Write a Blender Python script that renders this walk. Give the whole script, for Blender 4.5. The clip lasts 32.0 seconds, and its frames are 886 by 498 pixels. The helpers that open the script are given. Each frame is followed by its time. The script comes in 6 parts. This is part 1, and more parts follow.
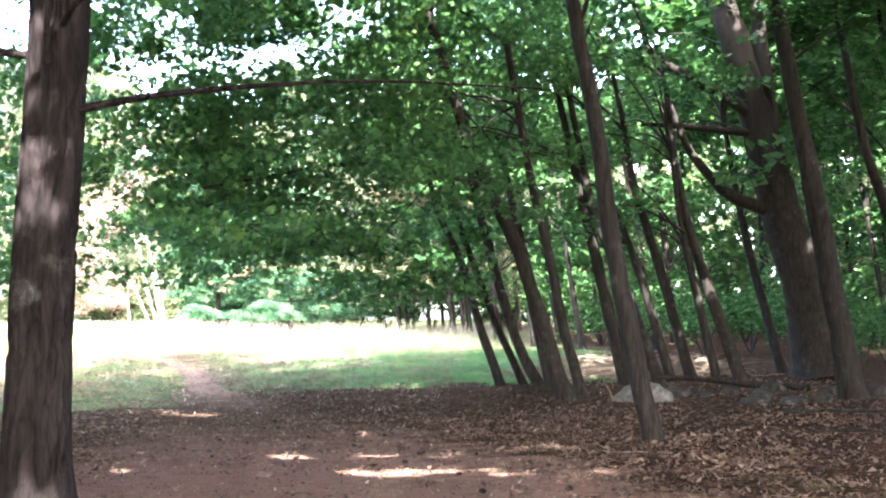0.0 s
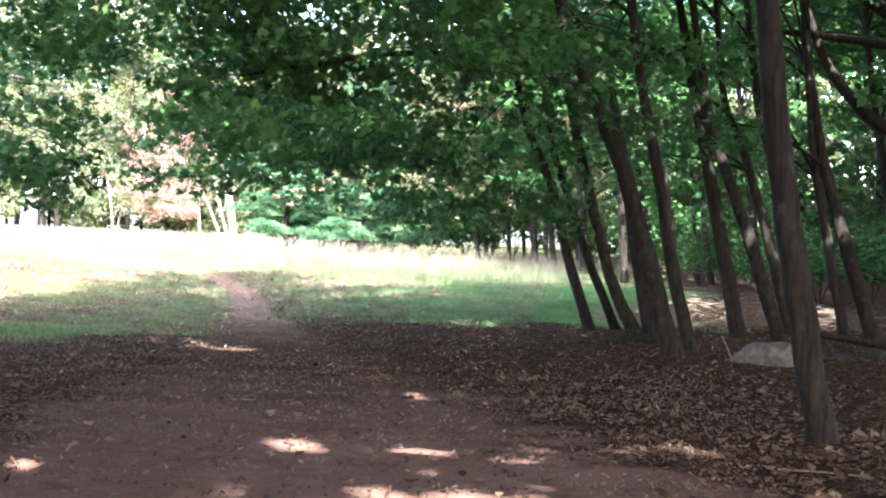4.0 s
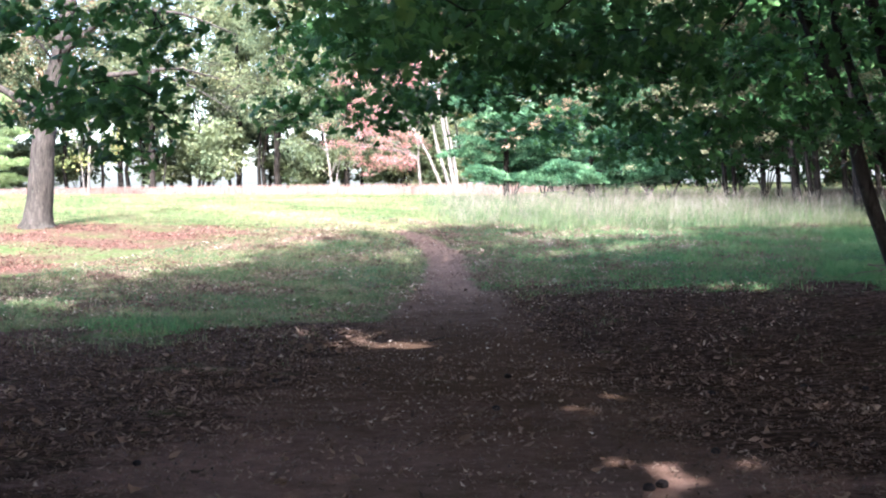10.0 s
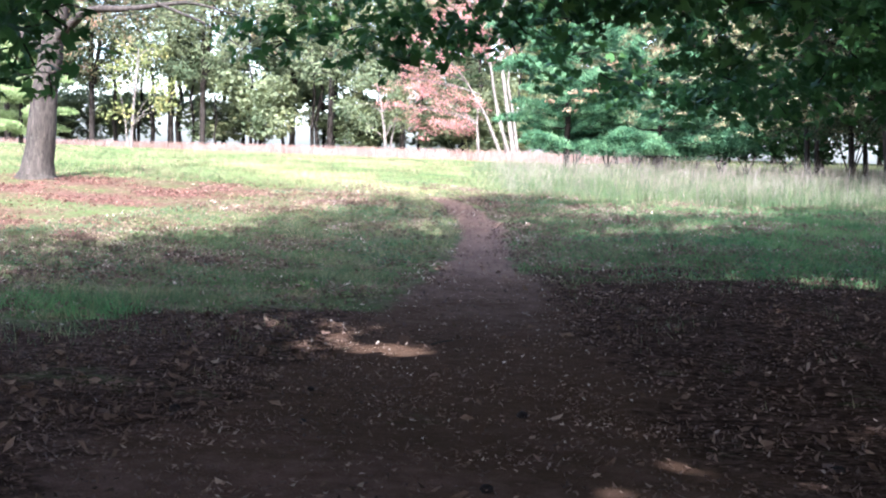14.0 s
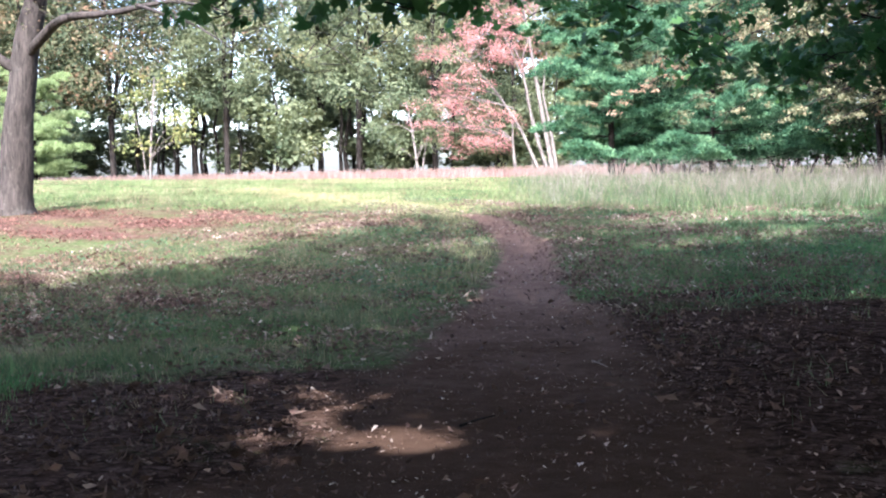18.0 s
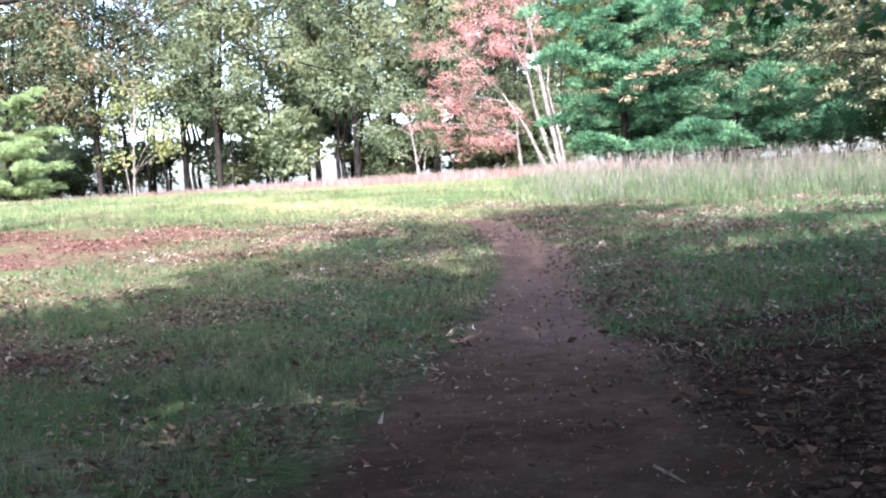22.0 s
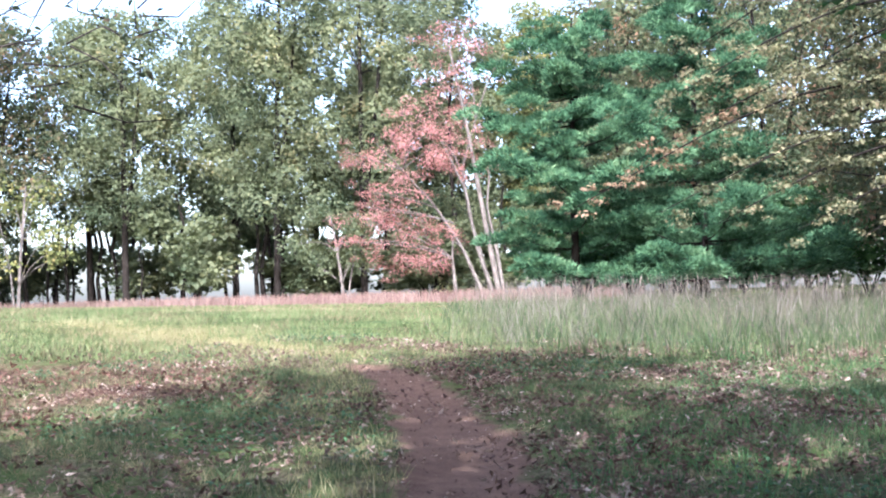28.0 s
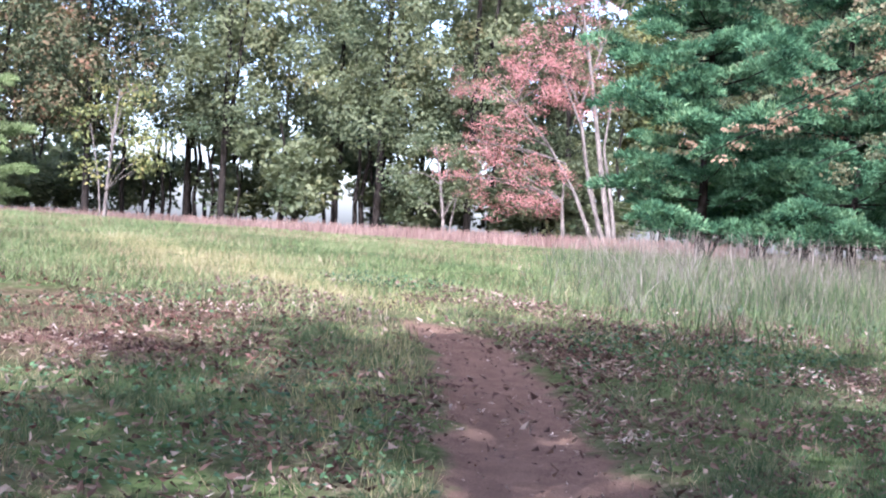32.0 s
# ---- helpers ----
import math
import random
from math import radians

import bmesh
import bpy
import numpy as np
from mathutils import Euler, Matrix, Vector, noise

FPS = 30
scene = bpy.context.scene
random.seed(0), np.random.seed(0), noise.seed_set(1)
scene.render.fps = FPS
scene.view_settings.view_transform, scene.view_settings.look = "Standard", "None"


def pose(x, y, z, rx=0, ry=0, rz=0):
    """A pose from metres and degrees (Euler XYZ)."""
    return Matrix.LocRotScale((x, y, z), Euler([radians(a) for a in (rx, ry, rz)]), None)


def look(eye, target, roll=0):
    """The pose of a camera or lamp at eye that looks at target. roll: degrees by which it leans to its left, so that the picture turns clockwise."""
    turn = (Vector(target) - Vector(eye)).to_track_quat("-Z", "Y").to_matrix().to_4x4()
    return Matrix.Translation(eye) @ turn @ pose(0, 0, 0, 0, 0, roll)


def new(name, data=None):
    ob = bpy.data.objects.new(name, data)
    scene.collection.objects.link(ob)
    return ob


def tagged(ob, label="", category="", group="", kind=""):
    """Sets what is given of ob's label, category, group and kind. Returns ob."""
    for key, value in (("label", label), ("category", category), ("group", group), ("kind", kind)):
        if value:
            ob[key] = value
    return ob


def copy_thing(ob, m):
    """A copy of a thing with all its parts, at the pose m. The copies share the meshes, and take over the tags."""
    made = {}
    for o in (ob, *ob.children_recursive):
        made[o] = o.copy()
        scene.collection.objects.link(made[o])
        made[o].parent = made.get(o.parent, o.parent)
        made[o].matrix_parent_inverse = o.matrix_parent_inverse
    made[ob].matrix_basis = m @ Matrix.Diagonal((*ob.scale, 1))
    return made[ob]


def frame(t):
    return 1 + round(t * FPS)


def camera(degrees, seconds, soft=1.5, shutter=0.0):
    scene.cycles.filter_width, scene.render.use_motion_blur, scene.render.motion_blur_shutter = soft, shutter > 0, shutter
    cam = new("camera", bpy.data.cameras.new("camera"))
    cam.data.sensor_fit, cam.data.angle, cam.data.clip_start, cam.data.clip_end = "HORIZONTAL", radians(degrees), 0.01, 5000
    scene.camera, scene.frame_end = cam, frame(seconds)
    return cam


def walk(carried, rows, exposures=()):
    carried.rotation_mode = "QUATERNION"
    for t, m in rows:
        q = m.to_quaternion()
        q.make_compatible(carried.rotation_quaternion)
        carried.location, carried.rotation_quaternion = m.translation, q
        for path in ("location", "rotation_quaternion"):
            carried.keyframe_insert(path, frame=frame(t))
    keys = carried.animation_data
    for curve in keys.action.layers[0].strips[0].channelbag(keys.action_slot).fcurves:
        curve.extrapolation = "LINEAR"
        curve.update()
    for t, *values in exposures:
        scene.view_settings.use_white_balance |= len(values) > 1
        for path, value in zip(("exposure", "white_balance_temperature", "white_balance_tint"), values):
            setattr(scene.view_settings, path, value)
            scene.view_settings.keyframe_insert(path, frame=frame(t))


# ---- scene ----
cam = camera(39.1, 32.0, soft=2.1)
# seconds, place, then pitch, roll and yaw in degrees
ROWS = [
    (0.0, 0.005, 0.072, 1.539, 3.54, 0.61, 3.56),
    (0.5, -0.067, 0.765, 1.528, 2.75, 1.05, 6.71),
    (1.0, -0.065, 1.279, 1.521, 3.07, -0.53, 5.96),
    (1.5, 0.024, 1.841, 1.57, 3.21, -0.21, 7.2),
    (2.0, -0.027, 2.517, 1.588, 1.78, -3.33, 5.36),
    (2.5, -0.102, 2.948, 1.595, 1.43, -1.58, 4.39),
    (3.0, -0.173, 3.508, 1.645, 1.98, 0.89, 6.36),
    (3.5, -0.289, 4.135, 1.675, 0.89, -3.87, 6.81),
    (4.0, -0.347, 4.712, 1.632, 0.03, -2.32, 7.22),
    (4.5, -0.472, 5.364, 1.682, 0.81, -0.07, 11.82),
    (6.5, -1.165, 7.602, 1.647, -2.7, -4.94, 13.38),
    (7.0, -1.21, 8.2, 1.695, 0.16, -8.23, 12.98),
    (7.5, -1.331, 8.725, 1.693, 2.47, -3.94, 14.12),
    (8.0, -1.354, 9.318, 1.669, 1.82, -5.45, 10.16),
    (8.5, -1.326, 9.899, 1.668, 0.43, -2.65, 10.77),
    (9.0, -1.403, 10.511, 1.637, -1.15, -4.09, 10.6),
    (9.5, -1.377, 11.015, 1.596, -2.34, -1.82, 10.89),
    (10.0, -1.407, 11.566, 1.655, -2.66, 0.52, 17.97),
    (10.5, -1.422, 12.148, 1.636, -4.77, -1.03, 21.69),
    (11.0, -1.302, 12.649, 1.604, -5.46, -0.96, 19.6),
    (11.5, -1.285, 13.167, 1.598, -4.76, -0.2, 19.93),
    (12.0, -1.414, 13.692, 1.617, -4.59, -3.1, 20.14),
    (12.5, -1.492, 14.216, 1.538, -4.79, -0.97, 19.93),
    (13.0, -1.646, 14.715, 1.551, -4.17, -0.04, 21.4),
    (13.5, -1.931, 15.194, 1.541, -3.94, -2.07, 21.35),
    (15.5, -2.879, 17.219, 1.318, -4.91, 1.31, 19.75),
    (16.0, -3.012, 17.695, 1.306, -4.25, 1.65, 20.57),
    (16.5, -3.23, 18.267, 1.285, -3.55, -1.38, 20.47),
    (17.0, -3.346, 18.764, 1.235, -4.03, 0.7, 19.51),
    (17.5, -3.458, 19.227, 1.245, -3.19, 2.28, 21.02),
    (18.0, -3.684, 19.746, 1.207, -2.99, 1.09, 22.68),
    (18.5, -3.806, 20.223, 1.177, -3.16, 1.58, 22.99),
    (19.0, -3.933, 20.808, 1.232, -3.43, 2.8, 23.69),
    (19.5, -4.186, 21.327, 1.178, -4.43, 0.98, 23.79),
    (20.0, -4.349, 21.805, 1.146, -4.98, 1.91, 23.14),
    (20.5, -4.535, 22.318, 1.151, -4.72, 2.87, 23.68),
    (21.0, -4.797, 22.87, 1.127, -4.69, 1.75, 24.19),
    (21.5, -4.952, 23.359, 1.088, -4.64, 2.23, 22.02),
    (22.0, -5.068, 23.925, 1.075, -2.69, 3.6, 23.08),
    (22.5, -5.254, 24.441, 1.089, -2.73, 0.64, 22.34),
    (23.0, -5.373, 24.993, 1.055, -2.96, 3.01, 22.35),
    (23.5, -5.536, 25.548, 1.009, -2.49, 3.38, 24.4),
    (24.0, -5.777, 26.075, 1.016, -2.91, 1.65, 23.59),
    (24.5, -5.941, 26.678, 1.016, -3.77, 1.53, 24.05),
    (25.0, -6.199, 27.216, 0.998, -4.02, 0.98, 24.42),
    (25.5, -6.383, 27.792, 1.015, -2.35, -0.08, 21.97),
    (26.0, -6.585, 28.438, 1.093, 3.48, 0.44, 21.76),
    (26.5, -6.8, 28.881, 1.114, 5.36, -0.89, 21.41),
    (28.5, -7.429, 31.067, 1.266, 2.2, 1.93, 19.85),
    (29.0, -7.575, 31.542, 1.238, 2.22, 1.49, 20.13),
    (29.5, -7.783, 31.958, 1.26, 1.01, 0.8, 20.72),
    (30.0, -7.887, 32.51, 1.307, -0.13, 0.94, 22.59),
    (30.5, -8.072, 32.967, 1.247, -0.1, 3.41, 23.35),
    (31.0, -8.302, 33.39, 1.297, -1.83, 1.39, 22.67),
    (31.5, -8.464, 33.952, 1.346, -1.37, 2.32, 23.4),
    (32.0, -8.713, 34.47, 1.295, -0.12, -3.4, 24.93),
]
EXPOSURES = [(0, 5.24, 6250, 11), (1, 4.81, 6300, 10), (2, 4.69, 6250, 11), (3, 4.67, 6200, 11), (4, 4.51, 6150, 12), (7, 3.84, 5800, 13), (8, 3.89, 5750, 14), (9, 3.87, 5700, 14), (10, 3.62, 5750, 14), (11, 4.35, 5400, 15), (12, 3.9, 5600, 15), (13, 3.43, 5600, 16), (16, 3.56, 5650, 15), (17, 3.73, 5600, 15), (18, 3.17, 5700, 18), (19, 3.52, 5700, 16), (20, 3.81, 5550, 16), (21, 3.44, 5650, 15), (22, 3.18, 5650, 16), (23, 3.24, 5650, 16), (25, 3.28, 5550, 17), (26, 2.7, 5700, 17), (29, 2.66, 5650, 19), (31, 2.61, 5500, 24), (32, 2.51, 5500, 24)]
walk(cam, [(t, pose(x, y, z, 90 + pitch, roll, yaw)) for t, x, y, z, pitch, roll, yaw in ROWS], EXPOSURES)

# ---- world and sun ----
SUN_EL, SUN_AZ = 44.0, 166.0  # the sun stands behind the walker, slightly to the right
world = bpy.data.worlds.new("world")
scene.world = world
world.use_nodes = True
wn, wl = world.node_tree.nodes, world.node_tree.links
sky = wn.new("ShaderNodeTexSky")
sky.sky_type, sky.sun_disc = "NISHITA", False
sky.sun_elevation, sky.sun_rotation = radians(SUN_EL), radians(SUN_AZ)
sky.air_density, sky.dust_density, sky.ozone_density = 1.0, 4.0, 0.6
wn["Background"].inputs["Strength"].default_value = 0.15
wl.new(sky.outputs[0], wn["Background"].inputs["Color"])
sun_data = bpy.data.lights.new("sun", "SUN")
sun_data.energy, sun_data.angle, sun_data.color = 2.9, radians(0.53), (1.0, 0.97, 0.92)
sun = new("sun", sun_data)
az, el = radians(SUN_AZ), radians(SUN_EL)
SUN_FROM = Vector((math.sin(az) * math.cos(el), math.cos(az) * math.cos(el), math.sin(el)))
sun.matrix_world = look(SUN_FROM * 150, (0, 0, 0))


# ---- materials ----
def mat(name):
    m = bpy.data.materials.new(name)
    m.use_nodes = True
    nt = m.node_tree
    nt.nodes.clear()
    out = nt.nodes.new("ShaderNodeOutputMaterial")
    return m, nt, out


def node(nt, kind, **inputs):
    n = nt.nodes.new(kind)
    for k, v in inputs.items():
        n.inputs[k.replace("_", " ")].default_value = v
    return n


def ramp(nt, fac, stops, interpolation="LINEAR"):
    n = nt.nodes.new("ShaderNodeValToRGB")
    n.color_ramp.interpolation = interpolation
    while len(n.color_ramp.elements) < len(stops):
        n.color_ramp.elements.new(0.5)
    for e, (p, c) in zip(n.color_ramp.elements, stops):
        e.position, e.color = p, (*c, 1)
    nt.links.new(fac, n.inputs[0])
    return n.outputs[0]


def mixed(nt, fac, a, b, how="MIX"):
    n = nt.nodes.new("ShaderNodeMix")
    n.data_type, n.blend_type = "RGBA", how
    for sock, v in ((n.inputs[0], fac), (n.inputs[6], a), (n.inputs[7], b)):
        if isinstance(v, bpy.types.NodeSocket):
            nt.links.new(v, sock)
        else:
            sock.default_value = v if isinstance(v, float) else (*v, 1)
    return n.outputs[2]


def calc(nt, how, a, b=0.5, c=0.0):
    n = nt.nodes.new("ShaderNodeMath")
    n.operation = how
    for sock, v in zip(n.inputs, (a, b, c)):
        if isinstance(v, bpy.types.NodeSocket):
            nt.links.new(v, sock)
        else:
            sock.default_value = v
    return n.outputs[0]


def noisy(nt, scale, detail=4.0, rough=0.6, stretch=(1, 1, 1), distortion=0.0):
    co = nt.nodes.new("ShaderNodeTexCoord")
    mp = node(nt, "ShaderNodeMapping", Scale=stretch)
    nt.links.new(co.outputs["Object"], mp.inputs[0])
    n = node(nt, "ShaderNodeTexNoise", Scale=scale, Detail=detail, Roughness=rough, Distortion=distortion)
    nt.links.new(mp.outputs[0], n.inputs["Vector"])
    return n.outputs["Fac"]


def leaf_material(name, stops, translucent=0.35, rough=0.55, patch=0.25, gloss=0.3, speck=0.65):
    """Leaves: a colour for each leaf out of a ramp, uneven over the crown, lit through from behind."""
    m, nt, out = mat(name)
    geo = nt.nodes.new("ShaderNodeNewGeometry")
    big = noisy(nt, patch, 3.0)
    swing = 1.2 + 2.2 * (0.65 - speck)
    fac = calc(nt, "ADD", calc(nt, "MULTIPLY", geo.outputs["Random Per Island"], speck), calc(nt, "MULTIPLY_ADD", big, swing, 0.5 - 0.5 * speck - 0.5 * swing))
    col = ramp(nt, fac, stops)
    fine = noisy(nt, 25.0, 3.0)
    col = mixed(nt, calc(nt, "MULTIPLY", fine, 0.5), col, (0.5, 0.5, 0.5), "MULTIPLY")
    p = node(nt, "ShaderNodeBsdfPrincipled", Roughness=rough)
    p.inputs["Specular IOR Level"].default_value = gloss
    t = nt.nodes.new("ShaderNodeBsdfTranslucent")
    mixer = node(nt, "ShaderNodeMixShader", Fac=translucent)
    nt.links.new(col, p.inputs["Base Color"])
    warm = mixed(nt, 0.5, col, (1.0, 1.0, 0.55), "MULTIPLY")
    nt.links.new(warm, t.inputs["Color"])
    nt.links.new(p.outputs[0], mixer.inputs[1])
    nt.links.new(t.outputs[0], mixer.inputs[2])
    nt.links.new(mixer.outputs[0], out.inputs[0])
    return m


def bark_material(name, dark, light, scale=9.0, stretch=(1, 1, 0.22), depth=0.6, lichen=0.0):
    """Bark or stone: ridges along the grain, broad stains, and pale lichen where asked."""
    m, nt, out = mat(name)
    ridges = noisy(nt, scale, 6.0, 0.65, stretch, 0.6)
    broad = noisy(nt, 1.3, 3.0)
    col = ramp(nt, ridges, ((0.32, dark), (0.52, tuple(0.5 * (a + b) for a, b in zip(dark, light))), (0.72, light)))
    col = mixed(nt, calc(nt, "MULTIPLY", broad, 0.7), col, (0.55, 0.5, 0.47), "MULTIPLY")
    if lichen:
        spots = ramp(nt, noisy(nt, 3.0, 5.0, 0.7), ((0.58, (0, 0, 0)), (0.68, (1, 1, 1))))
        col = mixed(nt, calc(nt, "MULTIPLY", spots, lichen), col, (0.26, 0.27, 0.23))
    p = node(nt, "ShaderNodeBsdfPrincipled", Roughness=0.92)
    p.inputs["Specular IOR Level"].default_value = 0.05
    bump = node(nt, "ShaderNodeBump", Strength=depth, Distance=0.03)
    nt.links.new(ridges, bump.inputs["Height"])
    nt.links.new(bump.outputs[0], p.inputs["Normal"])
    nt.links.new(col, p.inputs["Base Color"])
    nt.links.new(p.outputs[0], out.inputs[0])
    return m


def ground_material():
    """Trodden earth, needle and leaf litter, and thin turf, laid out by the two masks of the ground's points."""
    m, nt, out = mat("ground_soil")
    zone = nt.nodes.new("ShaderNodeAttribute")
    zone.attribute_name = "zone"
    split = nt.nodes.new("ShaderNodeSeparateColor")
    nt.links.new(zone.outputs["Color"], split.inputs[0])
    ragged = calc(nt, "ADD", calc(nt, "MULTIPLY_ADD", noisy(nt, 3.4, 6.0, 0.75), 1.3, -0.65), calc(nt, "MULTIPLY_ADD", noisy(nt, 0.7, 3.0), 1.4, -0.7))
    fine, mid, broad = noisy(nt, 46.0, 5.0, 0.75), noisy(nt, 6.0, 5.0, 0.65), noisy(nt, 0.5, 3.0)

    def mask(socket, width=0.16, tatter=0.75):
        return ramp(nt, calc(nt, "ADD", socket, calc(nt, "MULTIPLY", ragged, tatter)), ((0.5 - width, (0, 0, 0)), (0.5 + width, (1, 1, 1))))

    co = nt.nodes.new("ShaderNodeTexCoord")
    cells = node(nt, "ShaderNodeTexVoronoi", Scale=15.0)
    warp = nt.nodes.new("ShaderNodeVectorMath")
    warp.operation = "MULTIPLY_ADD"
    wob = node(nt, "ShaderNodeTexNoise", Scale=9.0, Detail=2.0)
    nt.links.new(co.outputs["Object"], wob.inputs["Vector"])
    nt.links.new(wob.outputs["Color"], warp.inputs[0])
    warp.inputs[1].default_value = (0.12, 0.12, 0.0)
    nt.links.new(co.outputs["Object"], warp.inputs[2])
    nt.links.new(warp.outputs[0], cells.inputs["Vector"])
    leafy = nt.nodes.new("ShaderNodeSeparateColor")
    nt.links.new(cells.outputs["Color"], leafy.inputs[0])
    one_leaf, gap = leafy.outputs[0], cells.outputs["Distance"]
    mosaic = calc(nt, "SUBTRACT", calc(nt, "MULTIPLY_ADD", one_leaf, 0.5, 0.42), calc(nt, "MULTIPLY", gap, 0.45))
    fine = calc(nt, "ADD", calc(nt, "MULTIPLY", fine, 0.6), calc(nt, "MULTIPLY", mosaic, 0.42))

    grit = noisy(nt, 110.0, 4.0, 0.8)
    crumb = calc(nt, "MULTIPLY_ADD", mid, 0.3, calc(nt, "MULTIPLY", grit, 0.7))
    # trail earth under the maples: darker than loam, canopy shade put into its colour
    shaded_earth = ramp(nt, crumb, ((0.3, (0.0205, 0.0125, 0.0085)), (0.5, (0.055, 0.034, 0.0227)), (0.7, (0.107, 0.069, 0.048))))
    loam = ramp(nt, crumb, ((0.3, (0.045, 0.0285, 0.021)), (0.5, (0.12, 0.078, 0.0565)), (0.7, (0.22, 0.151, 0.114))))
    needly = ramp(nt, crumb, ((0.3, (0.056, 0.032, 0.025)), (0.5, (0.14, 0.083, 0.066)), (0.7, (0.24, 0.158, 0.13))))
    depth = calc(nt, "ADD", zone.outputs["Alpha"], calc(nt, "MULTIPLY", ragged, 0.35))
    earth = mixed(nt, ramp(nt, depth, ((0.02, (0, 0, 0)), (0.32, (1, 1, 1)))), loam, shaded_earth)
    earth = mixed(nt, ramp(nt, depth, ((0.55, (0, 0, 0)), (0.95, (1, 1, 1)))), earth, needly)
    litter = ramp(nt, calc(nt, "MULTIPLY_ADD", fine, 0.65, calc(nt, "MULTIPLY", mid, 0.35)),
                  ((0.34, (0.012, 0.0075, 0.0056)), (0.46, (0.031, 0.0192, 0.0142)), (0.56, (0.062, 0.0395, 0.0295)), (0.68, (0.12, 0.08, 0.062))))
    turf = ramp(nt, calc(nt, "MULTIPLY_ADD", mid, 0.5, calc(nt, "MULTIPLY", fine, 0.5)),
                ((0.32, (0.0187, 0.025, 0.0112)), (0.46, (0.0475, 0.07, 0.025)), (0.6, (0.0775, 0.095, 0.04)), (0.7, (0.1063, 0.0825, 0.0537)), (0.82, (0.175, 0.1313, 0.0963))))
    red = ramp(nt, calc(nt, "MULTIPLY_ADD", fine, 0.7, calc(nt, "MULTIPLY", mid, 0.3)),
               ((0.34, (0.026, 0.0145, 0.011)), (0.5, (0.075, 0.043, 0.033)), (0.68, (0.155, 0.097, 0.075))))
    bare = ramp(nt, noisy(nt, 1.1, 5.0, 0.7, distortion=0.8), ((0.44, (0, 0, 0)), (0.58, (1, 1, 1))))
    dead = ramp(nt, fine, ((0.34, (0.0325, 0.0225, 0.0163)), (0.5, (0.1, 0.0675, 0.05)), (0.68, (0.2125, 0.15, 0.115))))
    turf = mixed(nt, calc(nt, "MULTIPLY", bare, 0.5), turf, dead)
    col = mixed(nt, mask(split.outputs[1], 0.24, 1.3), turf, litter)
    col = mixed(nt, mask(split.outputs[2], 0.2), col, red)
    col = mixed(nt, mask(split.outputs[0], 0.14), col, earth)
    col = mixed(nt, calc(nt, "MULTIPLY", broad, 0.6), col, (0.62, 0.58, 0.56), "MULTIPLY")
    p = node(nt, "ShaderNodeBsdfPrincipled", Roughness=0.95)
    p.inputs["Specular IOR Level"].default_value = 0.0
    bump = node(nt, "ShaderNodeBump", Strength=0.5, Distance=0.01)
    nt.links.new(calc(nt, "ADD", calc(nt, "MULTIPLY", grit, 1.2), calc(nt, "MULTIPLY", mid, 0.5)), bump.inputs["Height"])
    nt.links.new(bump.outputs[0], p.inputs["Normal"])
    nt.links.new(col, p.inputs["Base Color"])
    nt.links.new(p.outputs[0], out.inputs[0])
    return m


MAPLE = leaf_material("maple_leaf", ((0.15, (0.024, 0.064, 0.022)), (0.45, (0.046, 0.112, 0.036)), (0.75, (0.076, 0.165, 0.05)), (0.98, (0.125, 0.21, 0.062))), 0.42, 0.6, 0.25, 0.12)
FOREST = leaf_material("forest_leaf", ((0.15, (0.022, 0.06, 0.02)), (0.5, (0.042, 0.105, 0.034)), (0.85, (0.08, 0.155, 0.05))), 0.45, 0.6, 0.25, 0.12)
OAK = leaf_material("oak_leaf", ((0.15, (0.072, 0.1, 0.058)), (0.45, (0.142, 0.17, 0.1)), (0.7, (0.2, 0.222, 0.124)), (0.95, (0.2728, 0.2508, 0.132))), 0.56, 0.75, 0.22, 0.05, 0.3)
OLIVE = leaf_material("olive_leaf", ((0.15, (0.031, 0.0447, 0.0275)), (0.4, (0.0602, 0.0817, 0.0447)), (0.55, (0.1032, 0.1118, 0.0602)), (0.7, (0.1462, 0.1247, 0.0731)), (0.86, (0.215, 0.129, 0.0817))), 0.45, 0.7, 0.55, 0.1, 0.35)
DROOP = leaf_material("drooping_leaf", ((0.12, (0.05, 0.062, 0.036)), (0.4, (0.125, 0.135, 0.076)), (0.68, (0.21, 0.2, 0.118)), (0.86, (0.28, 0.235, 0.145)), (0.98, (0.27, 0.21, 0.13))), 0.4, 0.7, 0.5, 0.1, 0.45)
TAN = leaf_material("turned_leaf", ((0.15, (0.1, 0.08, 0.048)), (0.5, (0.2, 0.142, 0.09)), (0.95, (0.33, 0.235, 0.16))), 0.45, 0.7, 0.5, 0.1, 0.4)
YELLOW = leaf_material("yellow_green_leaf", ((0.15, (0.09, 0.108, 0.045)), (0.55, (0.162, 0.18, 0.0675)), (0.9, (0.261, 0.225, 0.09))), 0.4, 0.7, 0.3, 0.1)
RED = leaf_material("red_leaf", ((0.15, (0.15, 0.085, 0.065)), (0.42, (0.34, 0.165, 0.148)), (0.7, (0.5, 0.25, 0.24)), (0.95, (0.55, 0.34, 0.32))), 0.45, 0.7, 0.35, 0.1, 0.35)
NEEDLE = leaf_material("pine_needle", ((0.12, (0.0165, 0.046, 0.0255)), (0.42, (0.042, 0.102, 0.054)), (0.75, (0.112, 0.214, 0.112)), (0.97, (0.22, 0.335, 0.175))), 0.25, 0.7, 1.0, 0.05, 0.35)
